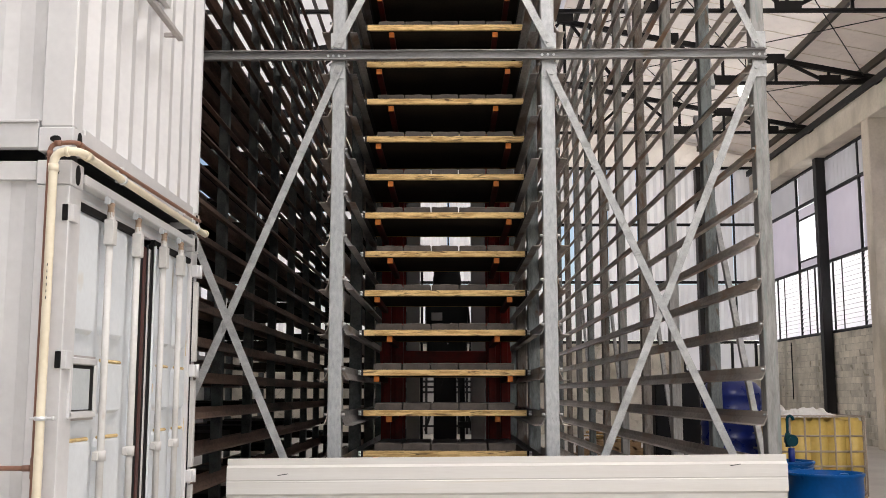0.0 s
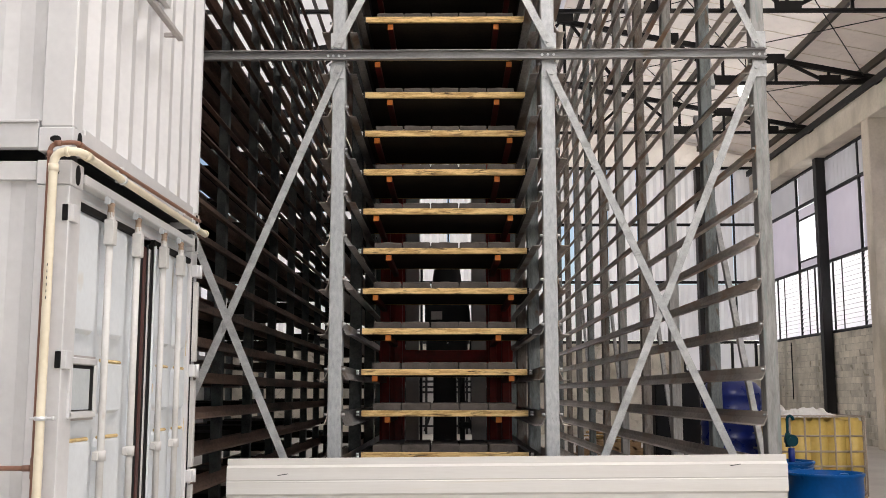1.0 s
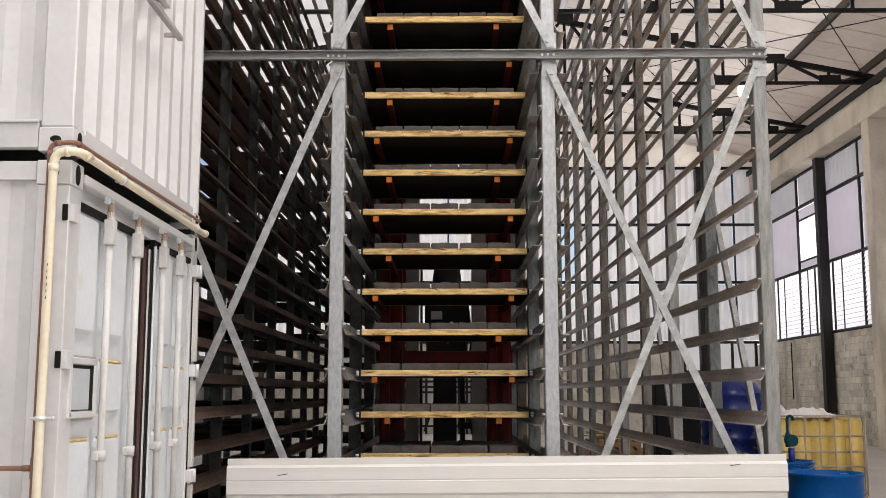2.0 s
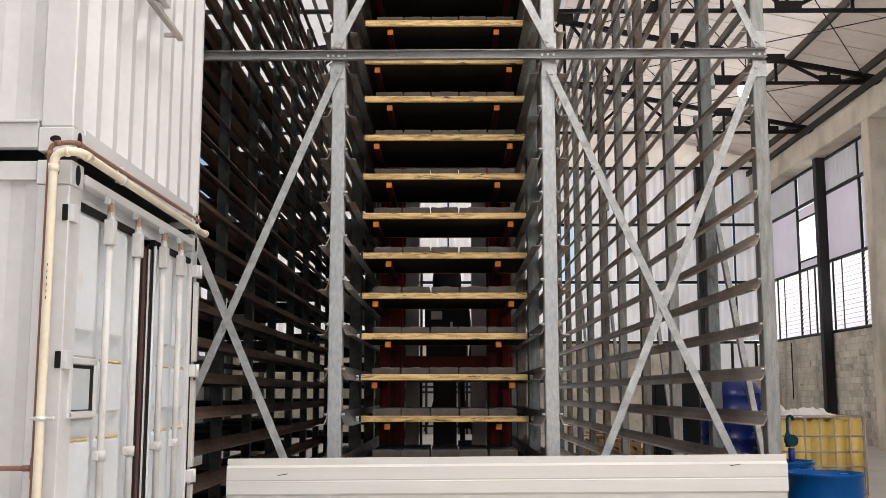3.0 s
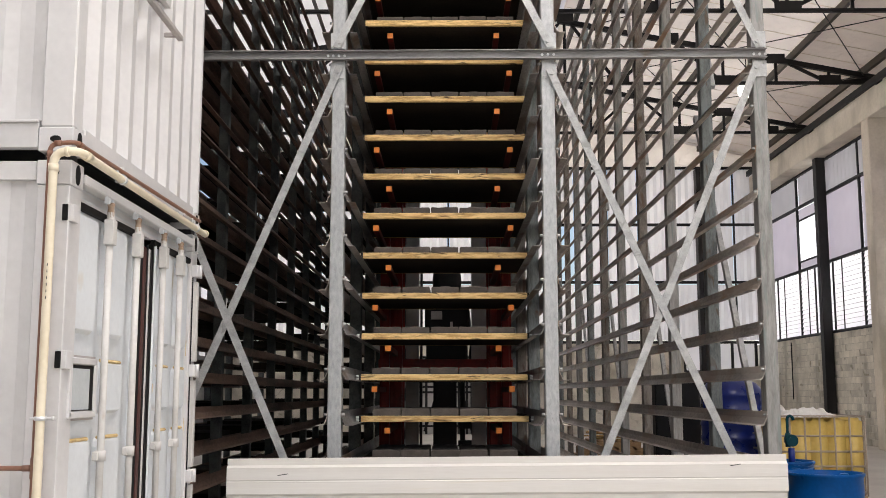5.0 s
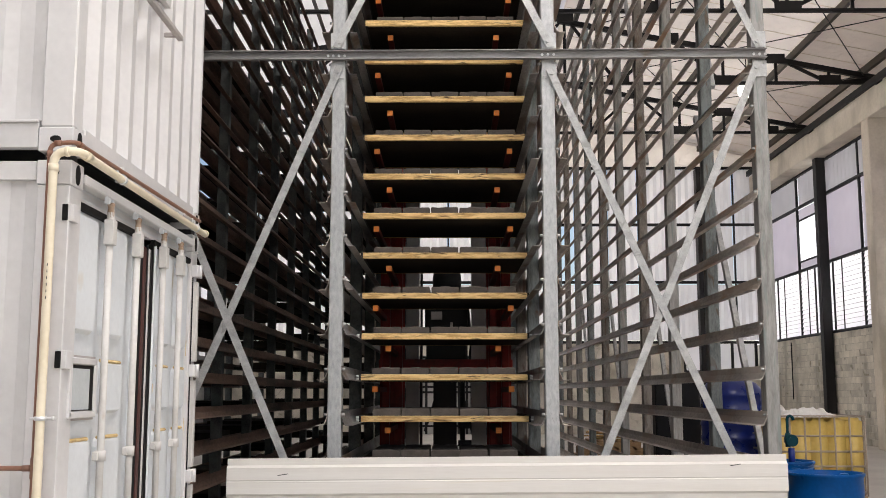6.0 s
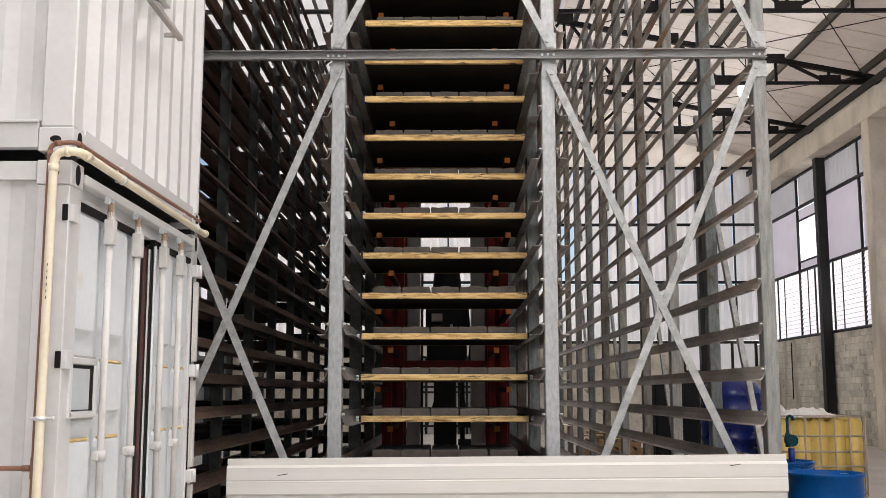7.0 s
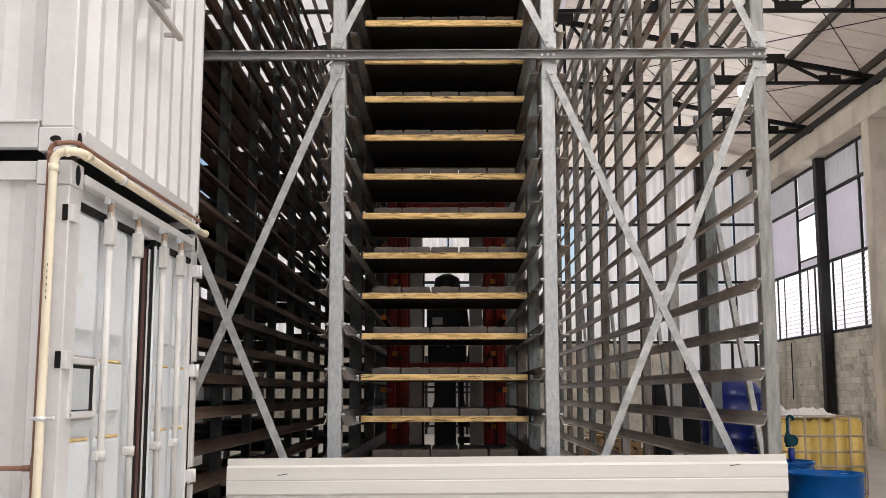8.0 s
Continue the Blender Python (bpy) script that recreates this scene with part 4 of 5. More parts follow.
def lower_container():
    c = container_shell("shipping_container", "white shipping container with double doors, one slightly ajar", 0.0, False)
    z0, z1 = 0.15, 2.40
    bm = bmesh.new()
    bm_box(bm, (CX - 0.055, 6.04, 2.438), (0.05, 2.14, 0.024), 0.004)
    part("door_header", bm, WHITE, c)
    bm = bmesh.new()
    bm_box(bm, (CX - 0.06, 6.04, 2.475), (0.02, 2.14, 0.10), 0.004)
    part("head_plate", bm, DOOR_WHITE, c)

    def door_panel(parent, y0, y1, za, zb):
        """A pressed panel with rounded corners and sloping edges."""
        bm = bmesh.new()
        rings = []
        for depth, inset in ((-0.026, 0.0), (-0.006, 0.016), (-0.002, 0.022)):
            ring = []
            rad = 0.05
            for cy, cz, a0 in ((y1 - rad, zb - rad, 0), (y0 + rad, zb - rad, 90), (y0 + rad, za + rad, 180), (y1 - rad, za + rad, 270)):
                for i in range(5):
                    ang = radians(a0 + 22.5 * i)
                    ring.append(bm.verts.new((CX - 0.012 + depth, cy + (rad - inset) * math.cos(ang), cz + (rad - inset) * math.sin(ang))))
            rings.append(ring)
        n = len(rings[0])
        for p, q in zip(rings, rings[1:]):
            for i in range(n):
                bm.faces.new((p[i], p[(i + 1) % n], q[(i + 1) % n], q[i]))
        bm.faces.new(rings[-1])
        bm.faces.new(rings[0][::-1])
        bmesh.ops.recalc_face_normals(bm, faces=bm.faces)
        part("door_panel", bm, DOOR_WHITE, parent)

    for a, b, side in ((4.88, 5.93, -1), (6.28, 7.15, 1)):
        bm = bmesh.new()
        xf = CX - 0.012
        bm_box(bm, (xf - 0.04, (a + b) / 2, (z0 + z1) / 2), (0.03, b - a, z1 - z0), 0.004)
        leaf = part("door", bm, DOOR_WHITE, c)
        for s0 in (a, b - 0.022):
            bm = bmesh.new()
            bm_box(bm, (xf - 0.016, s0 + 0.011, (z0 + z1) / 2), (0.036, 0.022, z1 - z0), 0.006)
            part("stile", bm, DOOR_WHITE, leaf)
        for c0, c1 in (((4.905, 5.275), (5.355, 5.745)) if side < 0 else ((6.395, 6.70), (6.80, 7.10))):
            for za, zb in ((1.79, 2.385), (1.395, 1.672), (0.79, 1.282), (0.19, 0.66)):
                door_panel(leaf, c0, c1, za, zb)
            for zz in (1.668, 1.278):
                bm = bmesh.new()
                bm_box(bm, (xf - 0.011, (c0 + c1) / 2, zz), (0.018, c1 - c0 - 0.07, 0.014), 0.003, Matrix.Rotation(radians(40), 3, "Y"))
                part("rusty_seam", bm, RUST_PAINT, leaf, "rust stained edge of a panel")
        # gaskets
        for s in ((a - 0.02), (b + 0.02)):
            bm = bmesh.new()
            bm_box(bm, (xf - 0.02, s, (z0 + z1) / 2), (0.03, 0.022, z1 - z0), 0.004)
            part("gasket", bm, RUBBER, leaf, "black rubber gasket")
        bm = bmesh.new()
        bm_box(bm, (xf - 0.012, (a + b) / 2, z1 + 0.006), (0.03, b - a + 0.06, 0.036), 0.004)
        part("gasket", bm, RUBBER, leaf, "black rubber gasket")
        # lock rods with sleeves, guides and cams
        for y in ((5.32, 5.80) if side < 0 else (6.335, 6.74)):
            bm = bmesh.new()
            bm_rod(bm, (CX + 0.022, y, 0.2), (CX + 0.022, y, 2.43), 0.0185, 14)
            rod = part("lock_rod", bm, ROD_PAINT, leaf)
            for zz, hh, rr in ((2.325, 0.13, 0.025), (1.19, 0.045, 0.027), (0.55, 0.045, 0.027)):
                bm = bmesh.new()
                if hh > 0.1:
                    bm_box(bm, (CX + 0.024, y, zz), (0.05, 0.062, hh), 0.003)
                bm_rod(bm, (CX + 0.022, y, zz - hh / 2 - 0.004), (CX + 0.022, y, zz + hh / 2 + 0.004), rr, 14)
                bm_box(bm, (CX + 0.004, y, zz), (0.03, 0.065 if hh < 0.1 else 0.02, hh if hh < 0.1 else 0.03), 0.004)
                part("rod_guide", bm, ROD_PAINT, leaf)
            bm = bmesh.new()
            bm_lathe(bm, [(0.018, 0), (0.0185, 0.04), (0.0165, 0.048), (0.0165, 0.07), (0.020, 0.075), (0.020, 0.084), (0.012, 0.088)], 14, (CX + 0.022, y, 2.392))
            part("cam_end", bm, BRASS, leaf, "rusty brown cam end")
            bm = bmesh.new()
            bm_box(bm, (CX + 0.012, y - 0.03, 2.485), (0.03, 0.014, 0.035), 0.005)
            bm_box(bm, (CX + 0.012, y + 0.03, 2.485), (0.03, 0.014, 0.035), 0.005)
            bm_box(bm, (CX + 0.004, y, 2.50), (0.012, 0.075, 0.035), 0.003)
            part("cam_keeper", bm, DOOR_WHITE, leaf, "white painted cam keeper")
        # hinges
        ye = 4.838 if side < 0 else 7.19
        for zz in (2.34, 1.655, 0.95, 0.4):
            bm = bmesh.new()
            if side < 0:
                bm_box(bm, (CX + 0.006, ye, zz), (0.024, 0.075, 0.085), 0.003)
            else:
                bm_box(bm, (CX + 0.012, ye, zz), (0.05, 0.085, 0.085), 0.008)
                bm_rod(bm, (CX + 0.035, ye + 0.03, zz - 0.045), (CX + 0.035, ye + 0.03, zz + 0.045), 0.016, 10)
            part("hinge", bm, WHITE, leaf)
            if side < 0:
                bm = bmesh.new()
                bm_box(bm, (CX - 0.018, CY0 - 0.004, zz), (0.026, 0.012, 0.078), 0.003)
                part("hinge_pad", bm, RUBBER, leaf, "black hinge pad")
    for za, zb in ((1.72, 2.27), (1.01, 1.59), (0.46, 0.89)):
        bm = bmesh.new()
        bm_box(bm, (CX + 0.008, 7.235, (za + zb) / 2), (0.03, 0.055, zb - za), 0.004)
        part("hinge_bar", bm, ROD_PAINT, c, "dirty cream bar between the hinges")
    # A thin black strip paints the shade of the hinge slot.
    bm = bmesh.new()
    bm_box(bm, (CX + 0.001, 7.162, 1.26), (0.008, 0.012, 2.2), 0.002)
    part("hinge_slot", bm, RUBBER, c, "black strip standing for the shaded hinge slot")
    rnd = random.Random(6)
    for i in range(14):
        y = rnd.choice((5.87, 5.90, 6.30, 6.315, 7.07)) + rnd.uniform(-0.012, 0.012)
        z, h = rnd.uniform(0.4, 2.25), rnd.uniform(0.04, 0.22)
        bm = bmesh.new()
        bm_box(bm, (CX - 0.0085, y, z), (0.0025, rnd.uniform(0.003, 0.008), h), 0.001)
        part("rust_run", bm, RUST_PAINT, c, "faint rust run")
    # inspection window in one door leaf
    bm = bmesh.new()
    y0, y1, a0, a1 = 4.90, 5.24, 1.40, 1.655
    for yy in (y0, y1):
        bm_box(bm, (CX - 0.004, yy, (a0 + a1) / 2), (0.03, 0.032, a1 - a0 + 0.032), 0.004)
    for zz in (a0, a1):
        bm_box(bm, (CX - 0.004, (y0 + y1) / 2, zz), (0.03, y1 - y0, 0.032), 0.004)
    w = part("inspection_window", bm, WHITE, c, "white framed inspection window")
    # Larger grey plate added so the frame's edges read as shaded.
    bm = bmesh.new()
    bm_box(bm, (CX - 0.013, (y0 + y1) / 2, (a0 + a1) / 2), (0.014, y1 - y0 + 0.055, a1 - a0 + 0.055))
    part("seal", bm, MAST_GREY, w, "grey seal round the window frame")
    bm = bmesh.new()
    bm_box(bm, (CX + 0.003, (y0 + y1) / 2 - 0.032, (a0 + a1) / 2 - 0.006), (0.006, y1 - y0 - 0.095, a1 - a0 - 0.06))
    part("pane", bm, DULL_GLASS, w, "dull grey pane")
    # Black plate past the pane's edge gives the reveal its shaded side and top.
    bm = bmesh.new()
    bm_box(bm, (CX - 0.001, (y0 + y1) / 2, (a0 + a1) / 2), (0.006, y1 - y0 - 0.03, a1 - a0 - 0.04))
    part("reveal", bm, RUBBER, w, "black plate standing for the shaded window reveal")
    # dark strips in the gap between the leaves
    for y, wd, mt in ((6.03, 0.05, RUBBER), (6.10, 0.05, OXIDE), (6.15, 0.03, RUBBER), (6.19, 0.028, ROD_PAINT), (6.225, 0.03, RUBBER)):
        bm = bmesh.new()
        bm_box(bm, (CX - 0.03, y, 1.26), (0.02, wd, 2.2), 0.004)
        part("seal_strip", bm, mt, c)
    # Black backing stands for the dark inside the gap.
    bm = bmesh.new()
    bm_box(bm, (CX - 0.07, 6.10, 1.26), (0.012, 0.42, 2.24))
    part("inner_leaf", bm, RUBBER, c)


def upper_container():
    c = container_shell("shipping_container", "white corrugated shipping container stacked on another container", 2.632, True)
    bm = bmesh.new()
    bm_box(bm, (CX + 0.07, 5.86, 3.73), (0.035, 1.02, 0.032), 0.004)
    for y in (5.5, 6.28):
        bm_box(bm, (CX + 0.03, y, 3.725), (0.08, 0.02, 0.03), 0.004)
    part("shutter_rail", bm, MAST_GREY, c, "grey steel shutter rail")
    bm = bmesh.new()
    for y in (5.55, 6.25):
        bm_box(bm, (CX + 0.005, y, 4.35), (0.05, 0.05, 0.85), 0.004)
    for z in (3.92, 4.78):
        bm_box(bm, (CX + 0.005, 5.9, z), (0.05, 0.75, 0.05), 0.004)
    w = part("window", bm, WHITE, c)
    bm = bmesh.new()
    bm_box(bm, (CX + 0.0, 5.9, 4.35), (0.012, 0.7, 0.82))
    part("pane", bm, PANE_GREY, w, "dull translucent pane")
    # Near-black slab added to imitate the shade between the two containers.
    bm = bmesh.new()
    bm_box(bm, (CX - CLEN / 2 - 0.02, (CY0 + CY1) / 2, 2.715), (CLEN - 0.16, CY1 - CY0 - 0.2, 0.08))
    part("underframe", bm, DARK_STEEL, c)
    for x in (CX - CLEN + 0.08, CX - 0.08):
        for y in (CY0 + 0.08, CY1 - 0.08):
            bm = bmesh.new()
            bm_box(bm, (x, y, 2.6115), (0.12, 0.10, 0.041), 0.004)
            part("twist_lock", bm, DARK_STEEL, c)


def pipes():
    p = thing("water_pipe", "cream plastic water pipe running up and along a container", "pipe")
    tube("pipe", [(-1.828, 4.70, 0.0), (-1.828, 4.70, 2.605), (-1.715, 4.70, 2.61), (-1.715, 7.22, 2.602)], 0.0205, CREAM_PIPE, p, 0.055)
    for a, b in (((-1.828, 4.70, 2.515), (-1.828, 4.70, 2.55)), ((-1.775, 4.70, 2.607), (-1.758, 4.70, 2.608)), ((-1.715, 4.78, 2.61), (-1.715, 4.84, 2.61)), ((-1.715, 7.19, 2.61), (-1.715, 7.225, 2.61))):
        bm = bmesh.new()
        bm_rod(bm, a, b, 0.024, 16)
        part("socket", bm, CREAM_PIPE, p)
    for y in (5.35, 6.95):
        bm = bmesh.new()
        bm_rod(bm, (-1.715, y - 0.012, 2.61), (-1.715, y + 0.012, 2.606), 0.0265, 14)
        bm_box(bm, (-1.745, y, 2.635), (0.012, 0.03, 0.085), 0.003)
        part("clamp", bm, ZINC, p, "zinc pipe clamp")
    bm = bmesh.new()
    bm_box(bm, (-1.828, 4.73, 1.39), (0.115, 0.03, 0.014), 0.004)
    bm_rod(bm, (-1.828, 4.70, 1.381), (-1.828, 4.70, 1.399), 0.0255, 14)
    bm_rod(bm, (-1.778, 4.70, 1.39), (-1.765, 4.70, 1.39), 0.010, 10)
    part("clamp", bm, ZINC, p, "zinc pipe clamp")
    for i in range(6):
        bm = bmesh.new()
        bm_box(bm, (-1.825, 4.680, 1.93 + 0.03 * i), (0.003, 0.003, 0.013))
        part("printed_mark", bm, INK, p, "small dark printed mark")
    q = thing("water_pipe", "thin brown plastic water pipe running along a container", "pipe")
    tube("pipe", [(-1.862, 4.735, 0.0), (-1.862, 4.735, 2.652), (-1.745, 4.735, 2.662), (-1.745, 7.16, 2.688)], 0.0115, BROWN_PIPE, q, 0.04)
    tube("branch", [(-3.2, 4.735, 1.17), (-1.862, 4.735, 1.17)], 0.0115, BROWN_PIPE, q)
    for a, b in (((-1.862, 4.735, 1.125), (-1.862, 4.735, 1.215)), ((-1.91, 4.735, 1.17), (-1.87, 4.735, 1.17)), ((-1.862, 4.735, 2.59), (-1.862, 4.735, 2.62)), ((-1.84, 4.735, 2.654), (-1.81, 4.735, 2.657)), ((-1.745, 4.775, 2.662), (-1.745, 4.83, 2.663))):
        bm = bmesh.new()
        bm_rod(bm, a, b, 0.0145, 14)
        part("socket", bm, BROWN_PIPE, q)
    for y in (5.45, 6.75):
        bm = bmesh.new()
        bm_box(bm, (-1.762, y, 2.676), (0.04, 0.02, 0.04), 0.003)
        part("clamp", bm, ZINC, q, "zinc pipe clamp")


# ---- loose things ----


def sheet_panel():
    """A ribbed roofing sheet stood on edge in front of the rack."""
    bm = bmesh.new()
    y = 7.58
    top = 1.04
    prof, z = [], top
    while z > 0.0:
        for dz, d in ((0.0, 0.0), (0.05, 0.0), (0.066, -0.024), (0.150, -0.024), (0.154, -0.020), (0.160, -0.020), (0.164, -0.024), (0.245, -0.024), (0.261, 0.0)):
            if z - dz > 0.0:
                prof.append((d, z - dz))
        z -= 0.262
    prof.append((0.0, 0.0))
    prof.reverse()
    vs = bm_profile(bm, thicken([(y + d, zz) for d, zz in prof], 0.004), -1.59, 2.39, "x")
    for v in vs:
        v.co.z += (v.co.x + 1.59) / 3.98 * 0.035 * min(1, v.co.z)
    ob = part("roofing_sheet", bm, SHEET)
    tagged(ob, "cream white ribbed metal sheet stood on edge before the rack", "sheet panel")
    for x in (1.08, 1.12, 1.25, 1.30, 1.36):
        bm = bmesh.new()
        bm_rod(bm, (x, y - 0.0270, 0.945), (x, y - 0.0235, 0.945), 0.006, 8)
        part("drill_hole", bm, INK, ob, "small dark drill hole")
    for x, z in ((-1.19, 0.93), (2.02, 1.0)):
        bm = bmesh.new()
        bm_box(bm, (x, y - 0.0295, z), (0.075, 0.003, 0.005), rot=Matrix.Rotation(radians(-9), 3, "Y"))
        part("pen_mark", bm, INK, ob, "short dark pen mark")


def drum(x, y, label):
    t = thing("drum", label, "drum", pose(x, y, 0), "blue drums")
    bm = bmesh.new()
    prof = [(0.27, 0.0), (0.285, 0.015), (0.288, 0.26), (0.298, 0.28), (0.298, 0.30), (0.288, 0.32), (0.288, 0.56), (0.298, 0.58), (0.298, 0.60), (0.288, 0.62), (0.286, 0.845), (0.296, 0.855), (0.30, 0.868), (0.296, 0.88), (0.284, 0.88), (0.28, 0.845), (0.27, 0.835), (0.02, 0.835)]
    bm_lathe(bm, prof, 48)
    part("body", bm, BLUE, t)
    bm = bmesh.new()
    bm_lathe(bm, [(0.035, 0.83), (0.035, 0.86), (0.03, 0.866), (0.01, 0.866)], 16, (0.17, 0.05, 0))
    part("bung", bm, BLUE, t)
    return t


def pump(x, y):
    t = thing("drum_pump", "teal rotary hand pump standing on a blue drum", "pump", pose(x, y, 0.835))
    bm = bmesh.new()
    bm_rod(bm, (0, 0, 0.001), (0, 0, 0.16), 0.03, 14)
    part("stem", bm, DEEP_BLUE, t)
    bm = bmesh.new()
    bm_rod(bm, (0, -0.04, 0.23), (0, 0.04, 0.23), 0.056, 24)
    bm_rod(bm, (0, -0.05, 0.23), (0, -0.04, 0.23), 0.034, 20)
    bm_rod(bm, (-0.03, 0, 0.17), (-0.03, 0, 0.30), 0.024, 12)
    part("pump_body", bm, TEAL, t)
    tube("spout", [(-0.03, 0, 0.28), (-0.03, 0, 0.45), (0.01, 0, 0.465), (0.03, 0, 0.42)], 0.014, TEAL, t, 0.03)


def ibc(x0, y0):
    t = thing("liquid_container", "yellowed plastic bulk tank in a steel tube cage on a pallet", "tank", pose(x0, y0, 0))
    bm = bmesh.new()
    for x in (0.1, 0.6, 1.1):
        bm_box(bm, (x, 0.5, 0.06), (0.12, 1.0, 0.12), 0.006)
    bm_box(bm, (0.6, 0.5, 0.135), (1.2, 1.0, 0.03), 0.004)
    part("pallet", bm, PALLET, t)
    bm = bmesh.new()
    bm_box(bm, (0.6, 0.5, 0.67), (1.12, 0.92, 1.03), 0.0)
    es = list(bm.edges)
    bmesh.ops.bevel(bm, geom=es, offset=0.09, segments=4, affect="EDGES")
    for f in bm.faces:
        f.smooth = True
    part("tank", bm, IBC_YELLOW, t)
    for i in range(5):
        bm = bmesh.new()
        bm_box(bm, (0.13 + i * 0.235, 0.04, 0.68), (0.226, 0.085, 1.0))
        bmesh.ops.bevel(bm, geom=list(bm.edges), offset=0.04, segments=3, affect="EDGES")
        for f in bm.faces:
            f.smooth = True
        part("tank_rib", bm, IBC_YELLOW, t)
    for z in (0.20, 0.54, 0.735, 0.94, 1.2):
        for a, b in (((-0.0, 0, z), (1.2, 0, z)), ((1.2, 0, z), (1.2, 1.0, z)), ((0, 1.0, z), (1.2, 1.0, z)), ((0, 0, z), (0, 1.0, z))):
            bm = bmesh.new()
            bm_rod(bm, a, b, 0.014, 8)
            part("cage_bar", bm, CAGE, t)
    for i in range(7):
        x = 0.0 + 0.2 * i
        bm = bmesh.new()
        bm_rod(bm, (x, -0.012, 0.15), (x, -0.012, 1.2), 0.013, 8)
        part("cage_bar", bm, CAGE, t)
    for i in range(1, 6):
        bm = bmesh.new()
        bm_rod(bm, (1.212, i * 0.2 - 0.1, 0.15), (1.212, i * 0.2 - 0.1, 1.2), 0.013, 8)
        part("cage_bar", bm, CAGE, t)
    return t


def wrap(x, y, z, w, d, h, seed, label):
    """A crumpled heap of plastic wrap."""
    rnd = random.Random(seed)
    bm = bmesh.new()
    nx, ny = 26, 14
    grid = []
    for j in range(ny + 1):
        row = []
        for i in range(nx + 1):
            u, v = i / nx, j / ny
            edge = min(1, 5 * min(u, 1 - u, v, 1 - v))
            hgt = h * edge * (0.55 + 0.9 * noise.noise(Vector((u * 5 + seed, v * 4, 0))) + 0.35 * noise.noise(Vector((u * 17, v * 13, seed))))
            row.append(bm.verts.new(((u - 0.5) * w + rnd.uniform(-1, 1) * 0.008, (v - 0.5) * d + rnd.uniform(-1, 1) * 0.008, max(hgt, 0.004 * edge))))
        grid.append(row)
    for j in range(ny):
        for i in range(nx):
            bm.faces.new((grid[j][i], grid[j][i + 1], grid[j + 1][i + 1], grid[j + 1][i]))
    rim = grid[0] + [r[-1] for r in grid[1:]] + grid[-1][-2::-1] + [r[0] for r in grid[-2:0:-1]]
    bm.faces.new(rim[::-1])
    bmesh.ops.recalc_face_normals(bm, faces=bm.faces)
    ob = part("plastic_wrap", bm, SACK, at=pose(x, y, z))
    return tagged(ob, label, "plastic wrap")


def blue_tank(x, y, r, h, label):
    t = thing("storage_tank", label, "tank", pose(x, y, 0), "blue tanks beside the rack")
    bm = bmesh.new()
    prof = [(r * 0.96, 0.0), (r, 0.03)]
    n = 7
    for i in range(n):
        z = 0.05 + (h - 0.25) * i / n
        s = (h - 0.25) / n
        prof += [(r, z), (r, z + s * 0.6), (r * 1.03, z + s * 0.7), (r * 1.03, z + s * 0.9)]
    prof += [(r * 0.98, h - 0.16), (r * 0.8, h - 0.06), (r * 0.35, h), (0.02, h)]
    bm_lathe(bm, prof, 40)
    part("body", bm, DEEP_BLUE, t)
    bm = bmesh.new()
    bm_lathe(bm, [(0.18, h - 0.02), (0.18, h + 0.03), (0.15, h + 0.05), (0.02, h + 0.05)], 24)
    part("lid", bm, DEEP_BLUE, t)


def cabinet(x, y):
    """A black cabinet on a plinth, added to fill a dark area."""
    t = thing("control_cabinet", "assumed tall black cabinet filling a dark area beside the tanks", "cabinet", pose(x, y, 0))
    bm = bmesh.new()
    bm_box(bm, (0, 0, 0.05), (0.7, 0.6, 0.1), 0.005)
    part("plinth", bm, DARK_STEEL, t)
    bm = bmesh.new()
    bm_box(bm, (0, 0, 0.95), (0.74, 0.64, 1.7), 0.012)
    part("body", bm, BLACK, t)
    for sx in (-1, 1):
        bm = bmesh.new()
        bm_box(bm, (sx * 0.18, -0.33, 0.95), (0.34, 0.02, 1.62), 0.006)
        door = part("door", bm, BLACK, t)
        bm = bmesh.new()
        bm_box(bm, (sx * 0.04, -0.35, 1.0), (0.02, 0.025, 0.14), 0.004)
        part("handle", bm, DARK_STEEL, door)


def pallet_stack(x, y):
    """Used wooden pallets, one upon another."""
    rnd = random.Random(2)
    first = None
    for k in range(4):
        at = pose(x + rnd.uniform(-0.05, 0.05), y + rnd.uniform(-0.05, 0.05), 0.1445 * k, 0, 0, rnd.uniform(-4, 4))
        if first is None:
            first = thing("pallet", "worn wooden pallet in a stack on the floor", "pallet", at, "stacked pallets")
            for i in range(3):
                bm = bmesh.new()
                bm_box(bm, (0, -0.45 + 0.45 * i, 0.06), (1.2, 0.1, 0.08), 0.004)
                part("bearer", bm, PALLET, first)
            for z in (0.01, 0.122):
                for i in range(7):
                    bm = bmesh.new()
                    bm_box(bm, (-0.54 + 0.18 * i, 0, z), (0.12, 1.0, 0.02 if z < 0.1 else 0.044), 0.003)
                    part("plank", bm, PALLET, first)
        else:
            copy_thing(first, at)


def loose_planks(x, y, z):
    """Short pine planks thrown across the pallets."""
    rnd = random.Random(12)
    for k in range(7):
        bm = bmesh.new()
        bm_box(bm, (0, 0, 0.0125), (rnd.uniform(0.7, 1.2), rnd.uniform(0.08, 0.14), 0.025), 0.003)
        ob = part("plank", bm, WOOD, at=pose(x + rnd.uniform(-0.1, 0.1), y + rnd.uniform(-0.2, 0.2), z + 0.0255 * k, 0, 0, rnd.uniform(-60, 60)))
        tagged(ob, "yellow pine plank lying loose on stacked pallets", "plank", "loose planks")


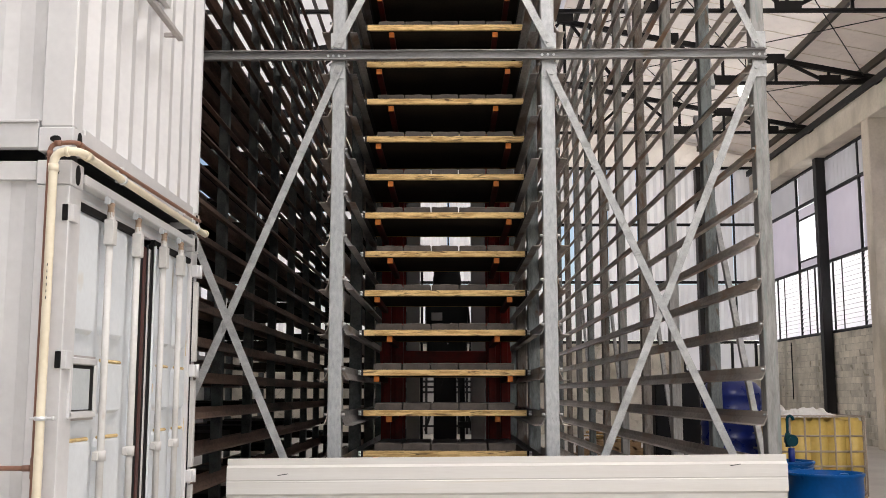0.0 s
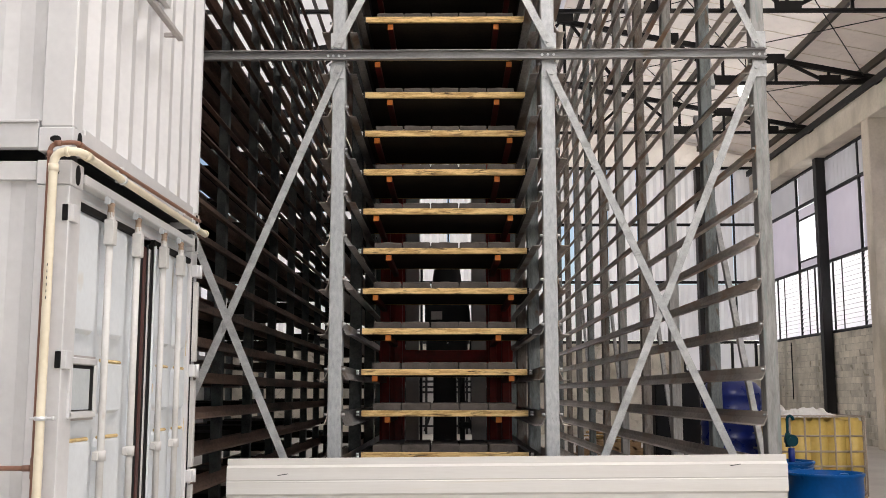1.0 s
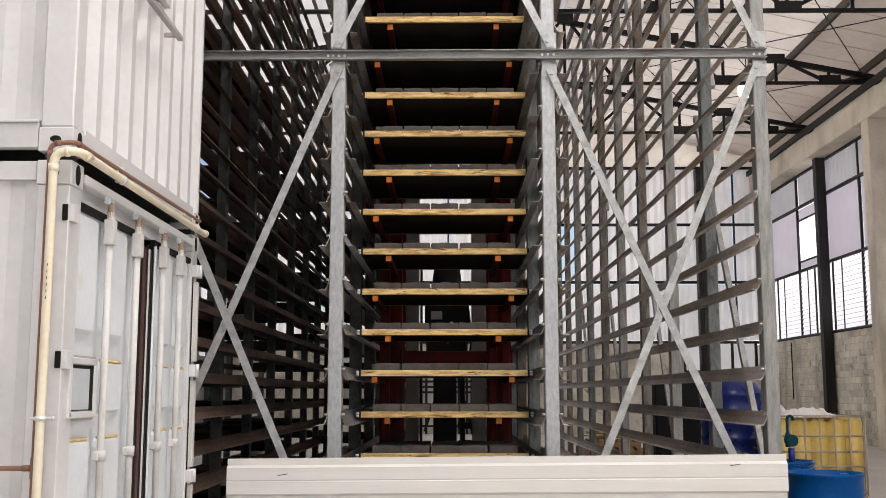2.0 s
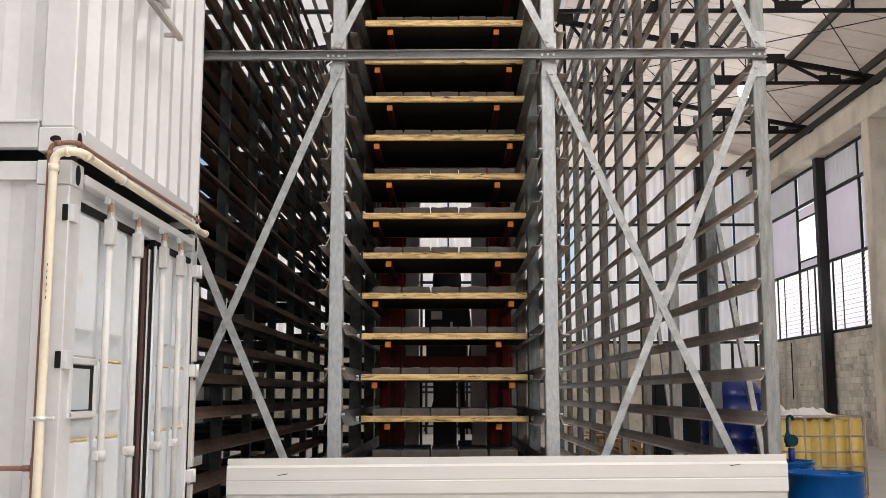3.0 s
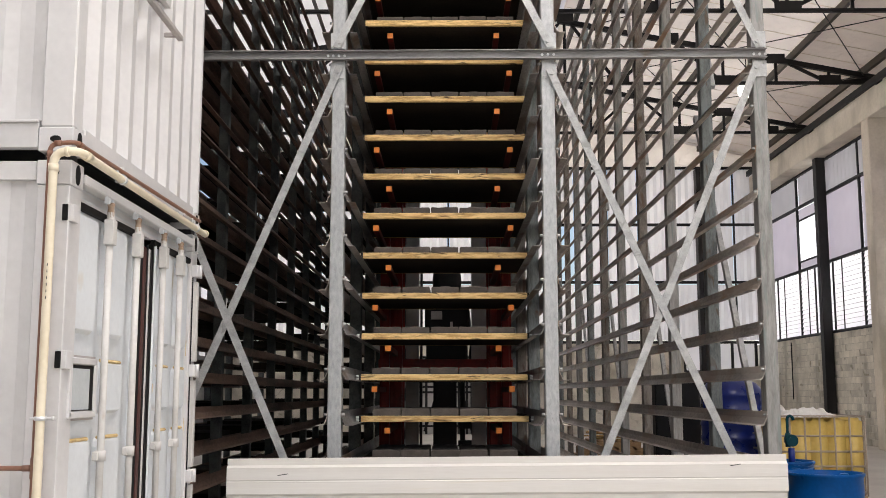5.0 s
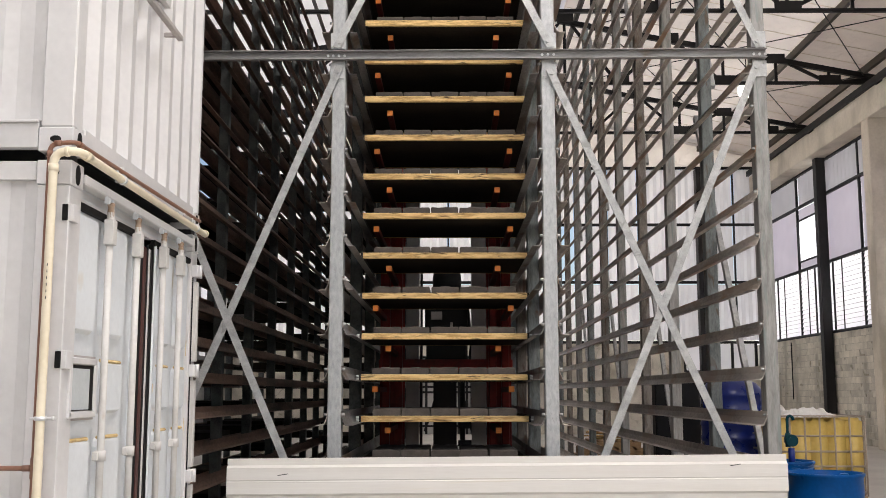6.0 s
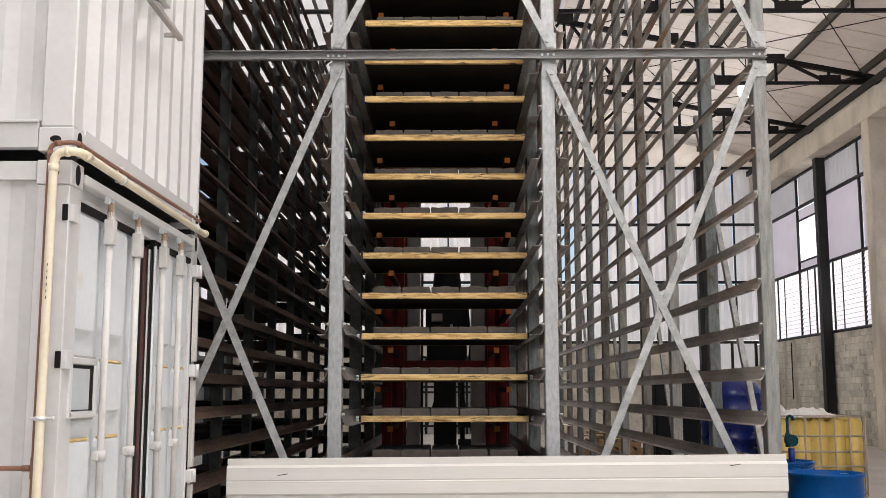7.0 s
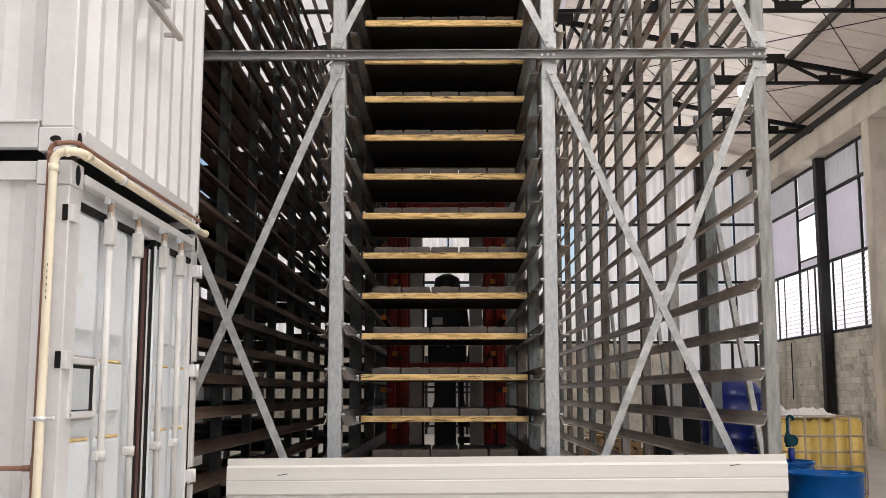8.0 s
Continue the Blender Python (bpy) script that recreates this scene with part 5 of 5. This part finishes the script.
# ---- build ----
hall()
windows_east()
backdrops()
wall_north()
east = wall_east()
# One lamp is in view; the other three are assumed repeats outside it.
for x, y, z, top in ((8.63, 29.5, 10.35, 11.2), (-3.0, 20.0, 10.5, 11.62), (8.63, 14.4, 10.35, 11.2), (-3.0, 8.8, 10.5, 11.62)):
    lamp_high(x, y, z, top)
rack()
boards()
finger_car()
lower_container()
upper_container()
pipes()
sheet_panel()
drum(2.985, 8.5, "bright blue plastic drum with a rolled rim")
drum(2.80, 9.12, "bright blue plastic drum behind another drum")
drum(3.11, 10.0, "blue plastic drum carrying a hand pump")
pump(3.20, 9.98)
ibc(4.34, 14.2)
wrap(4.72, 14.6, 1.185, 1.05, 0.85, 0.15, 3, "crumpled white plastic wrap heaped on the bulk tank")
blue_tank(4.21, 15.82, 0.45, 1.72, "deep blue ribbed plastic storage tank beside the rack")
cabinet(3.72, 17.6)
pallet_stack(3.2, 21.6)
loose_planks(3.2, 21.6, 0.579)
bm = bmesh.new()
bm_rod(bm, (12.12, 37.3, 1.3), (12.12, 37.3, 3.3), 0.02, 8)
tagged(part("wall_conduit", bm, DARK_STEEL), "thin dark conduit fixed to the block wall", "conduit")
stored_boards()


def block_courses():
    """The wall's blocks, laid in running bond and standing proud of the mortar."""
    me = None
    rest = bmesh.new()
    for row in range(17):
        z = 0.1 + 0.2 * row
        shift = 0.2 if row % 2 else 0.0
        for i in range(-30, 75):
            y = 12 + 0.4 * i + shift
            if y > NORTH - 0.25:
                continue
            if 28.6 < y < 35.8:
                if me is None:
                    bm = bmesh.new()
                    bm_box(bm, (0, 0, 0), (0.12, 0.391, 0.191), 0.004)
                    me = mesh_of(bm, "block", BLOCKWORK)
                o = new("block", me)
                o.parent, o.matrix_basis = east, pose(12.2, y, z)
            elif y > 24:
                bm_box(rest, (12.2, y, z), (0.12, 0.386, 0.186))
    ob = part("far_blocks", rest, BLOCKWORK, east)
    tagged(ob, kind="stuff")


block_courses()


def motions():
    car, lift = CAR["car"], CAR["lift"]
    reach = ((0.0, 0.23), (0.25, 0.165), (0.5, 0.11), (0.75, 0.063), (1.0, 0.028), (1.25, 0.008), (1.5, 0.0), (1.75, 0.0))
    for ob, base, turn in CARRIED:
        rows = [(t, pose(base.x, base.y + d, base.z + LIFT, 0, 0, turn)) for t, d in reach]
        rows += [(2.2, pose(base.x, base.y, base.z + LIFT * 0.5, 0, 0, turn)), (2.7, pose(*base, 0, 0, turn)), (2.8, pose(*base, 0, 0, turn)), (8.0, pose(*base, 0, 0, turn))]
        walk(ob, rows)
    back_off = ((4.9, 0.0), (5.4, 0.01), (5.8, 0.035), (6.0, 0.055), (6.2, 0.09), (6.4, 0.135), (6.6, 0.195), (6.8, 0.29), (7.0, 0.41), (7.2, 0.545), (7.4, 0.69), (7.6, 0.83), (8.0, 1.12))
    walk(car, [(t, pose(0, d, 0)) for t, d in reach] + [(3.6, pose(0, 0, 0))] + [(t, pose(0, d, 0)) for t, d in back_off])
    walk(lift, [(0.0, pose(0, 0, 0)), (1.5, pose(0, 0, 0)), (1.75, pose(0, 0, 0)), (2.2, pose(0, 0, -LIFT * 0.5)), (2.7, pose(0, 0, -LIFT)), (3.2, pose(0, 0, -0.068)), (3.5, pose(0, 0, -0.084)), (3.7, pose(0, 0, -0.088)), (4.0, pose(0, 0, -0.089)), (8.0, pose(0, 0, -0.089))])


motions()
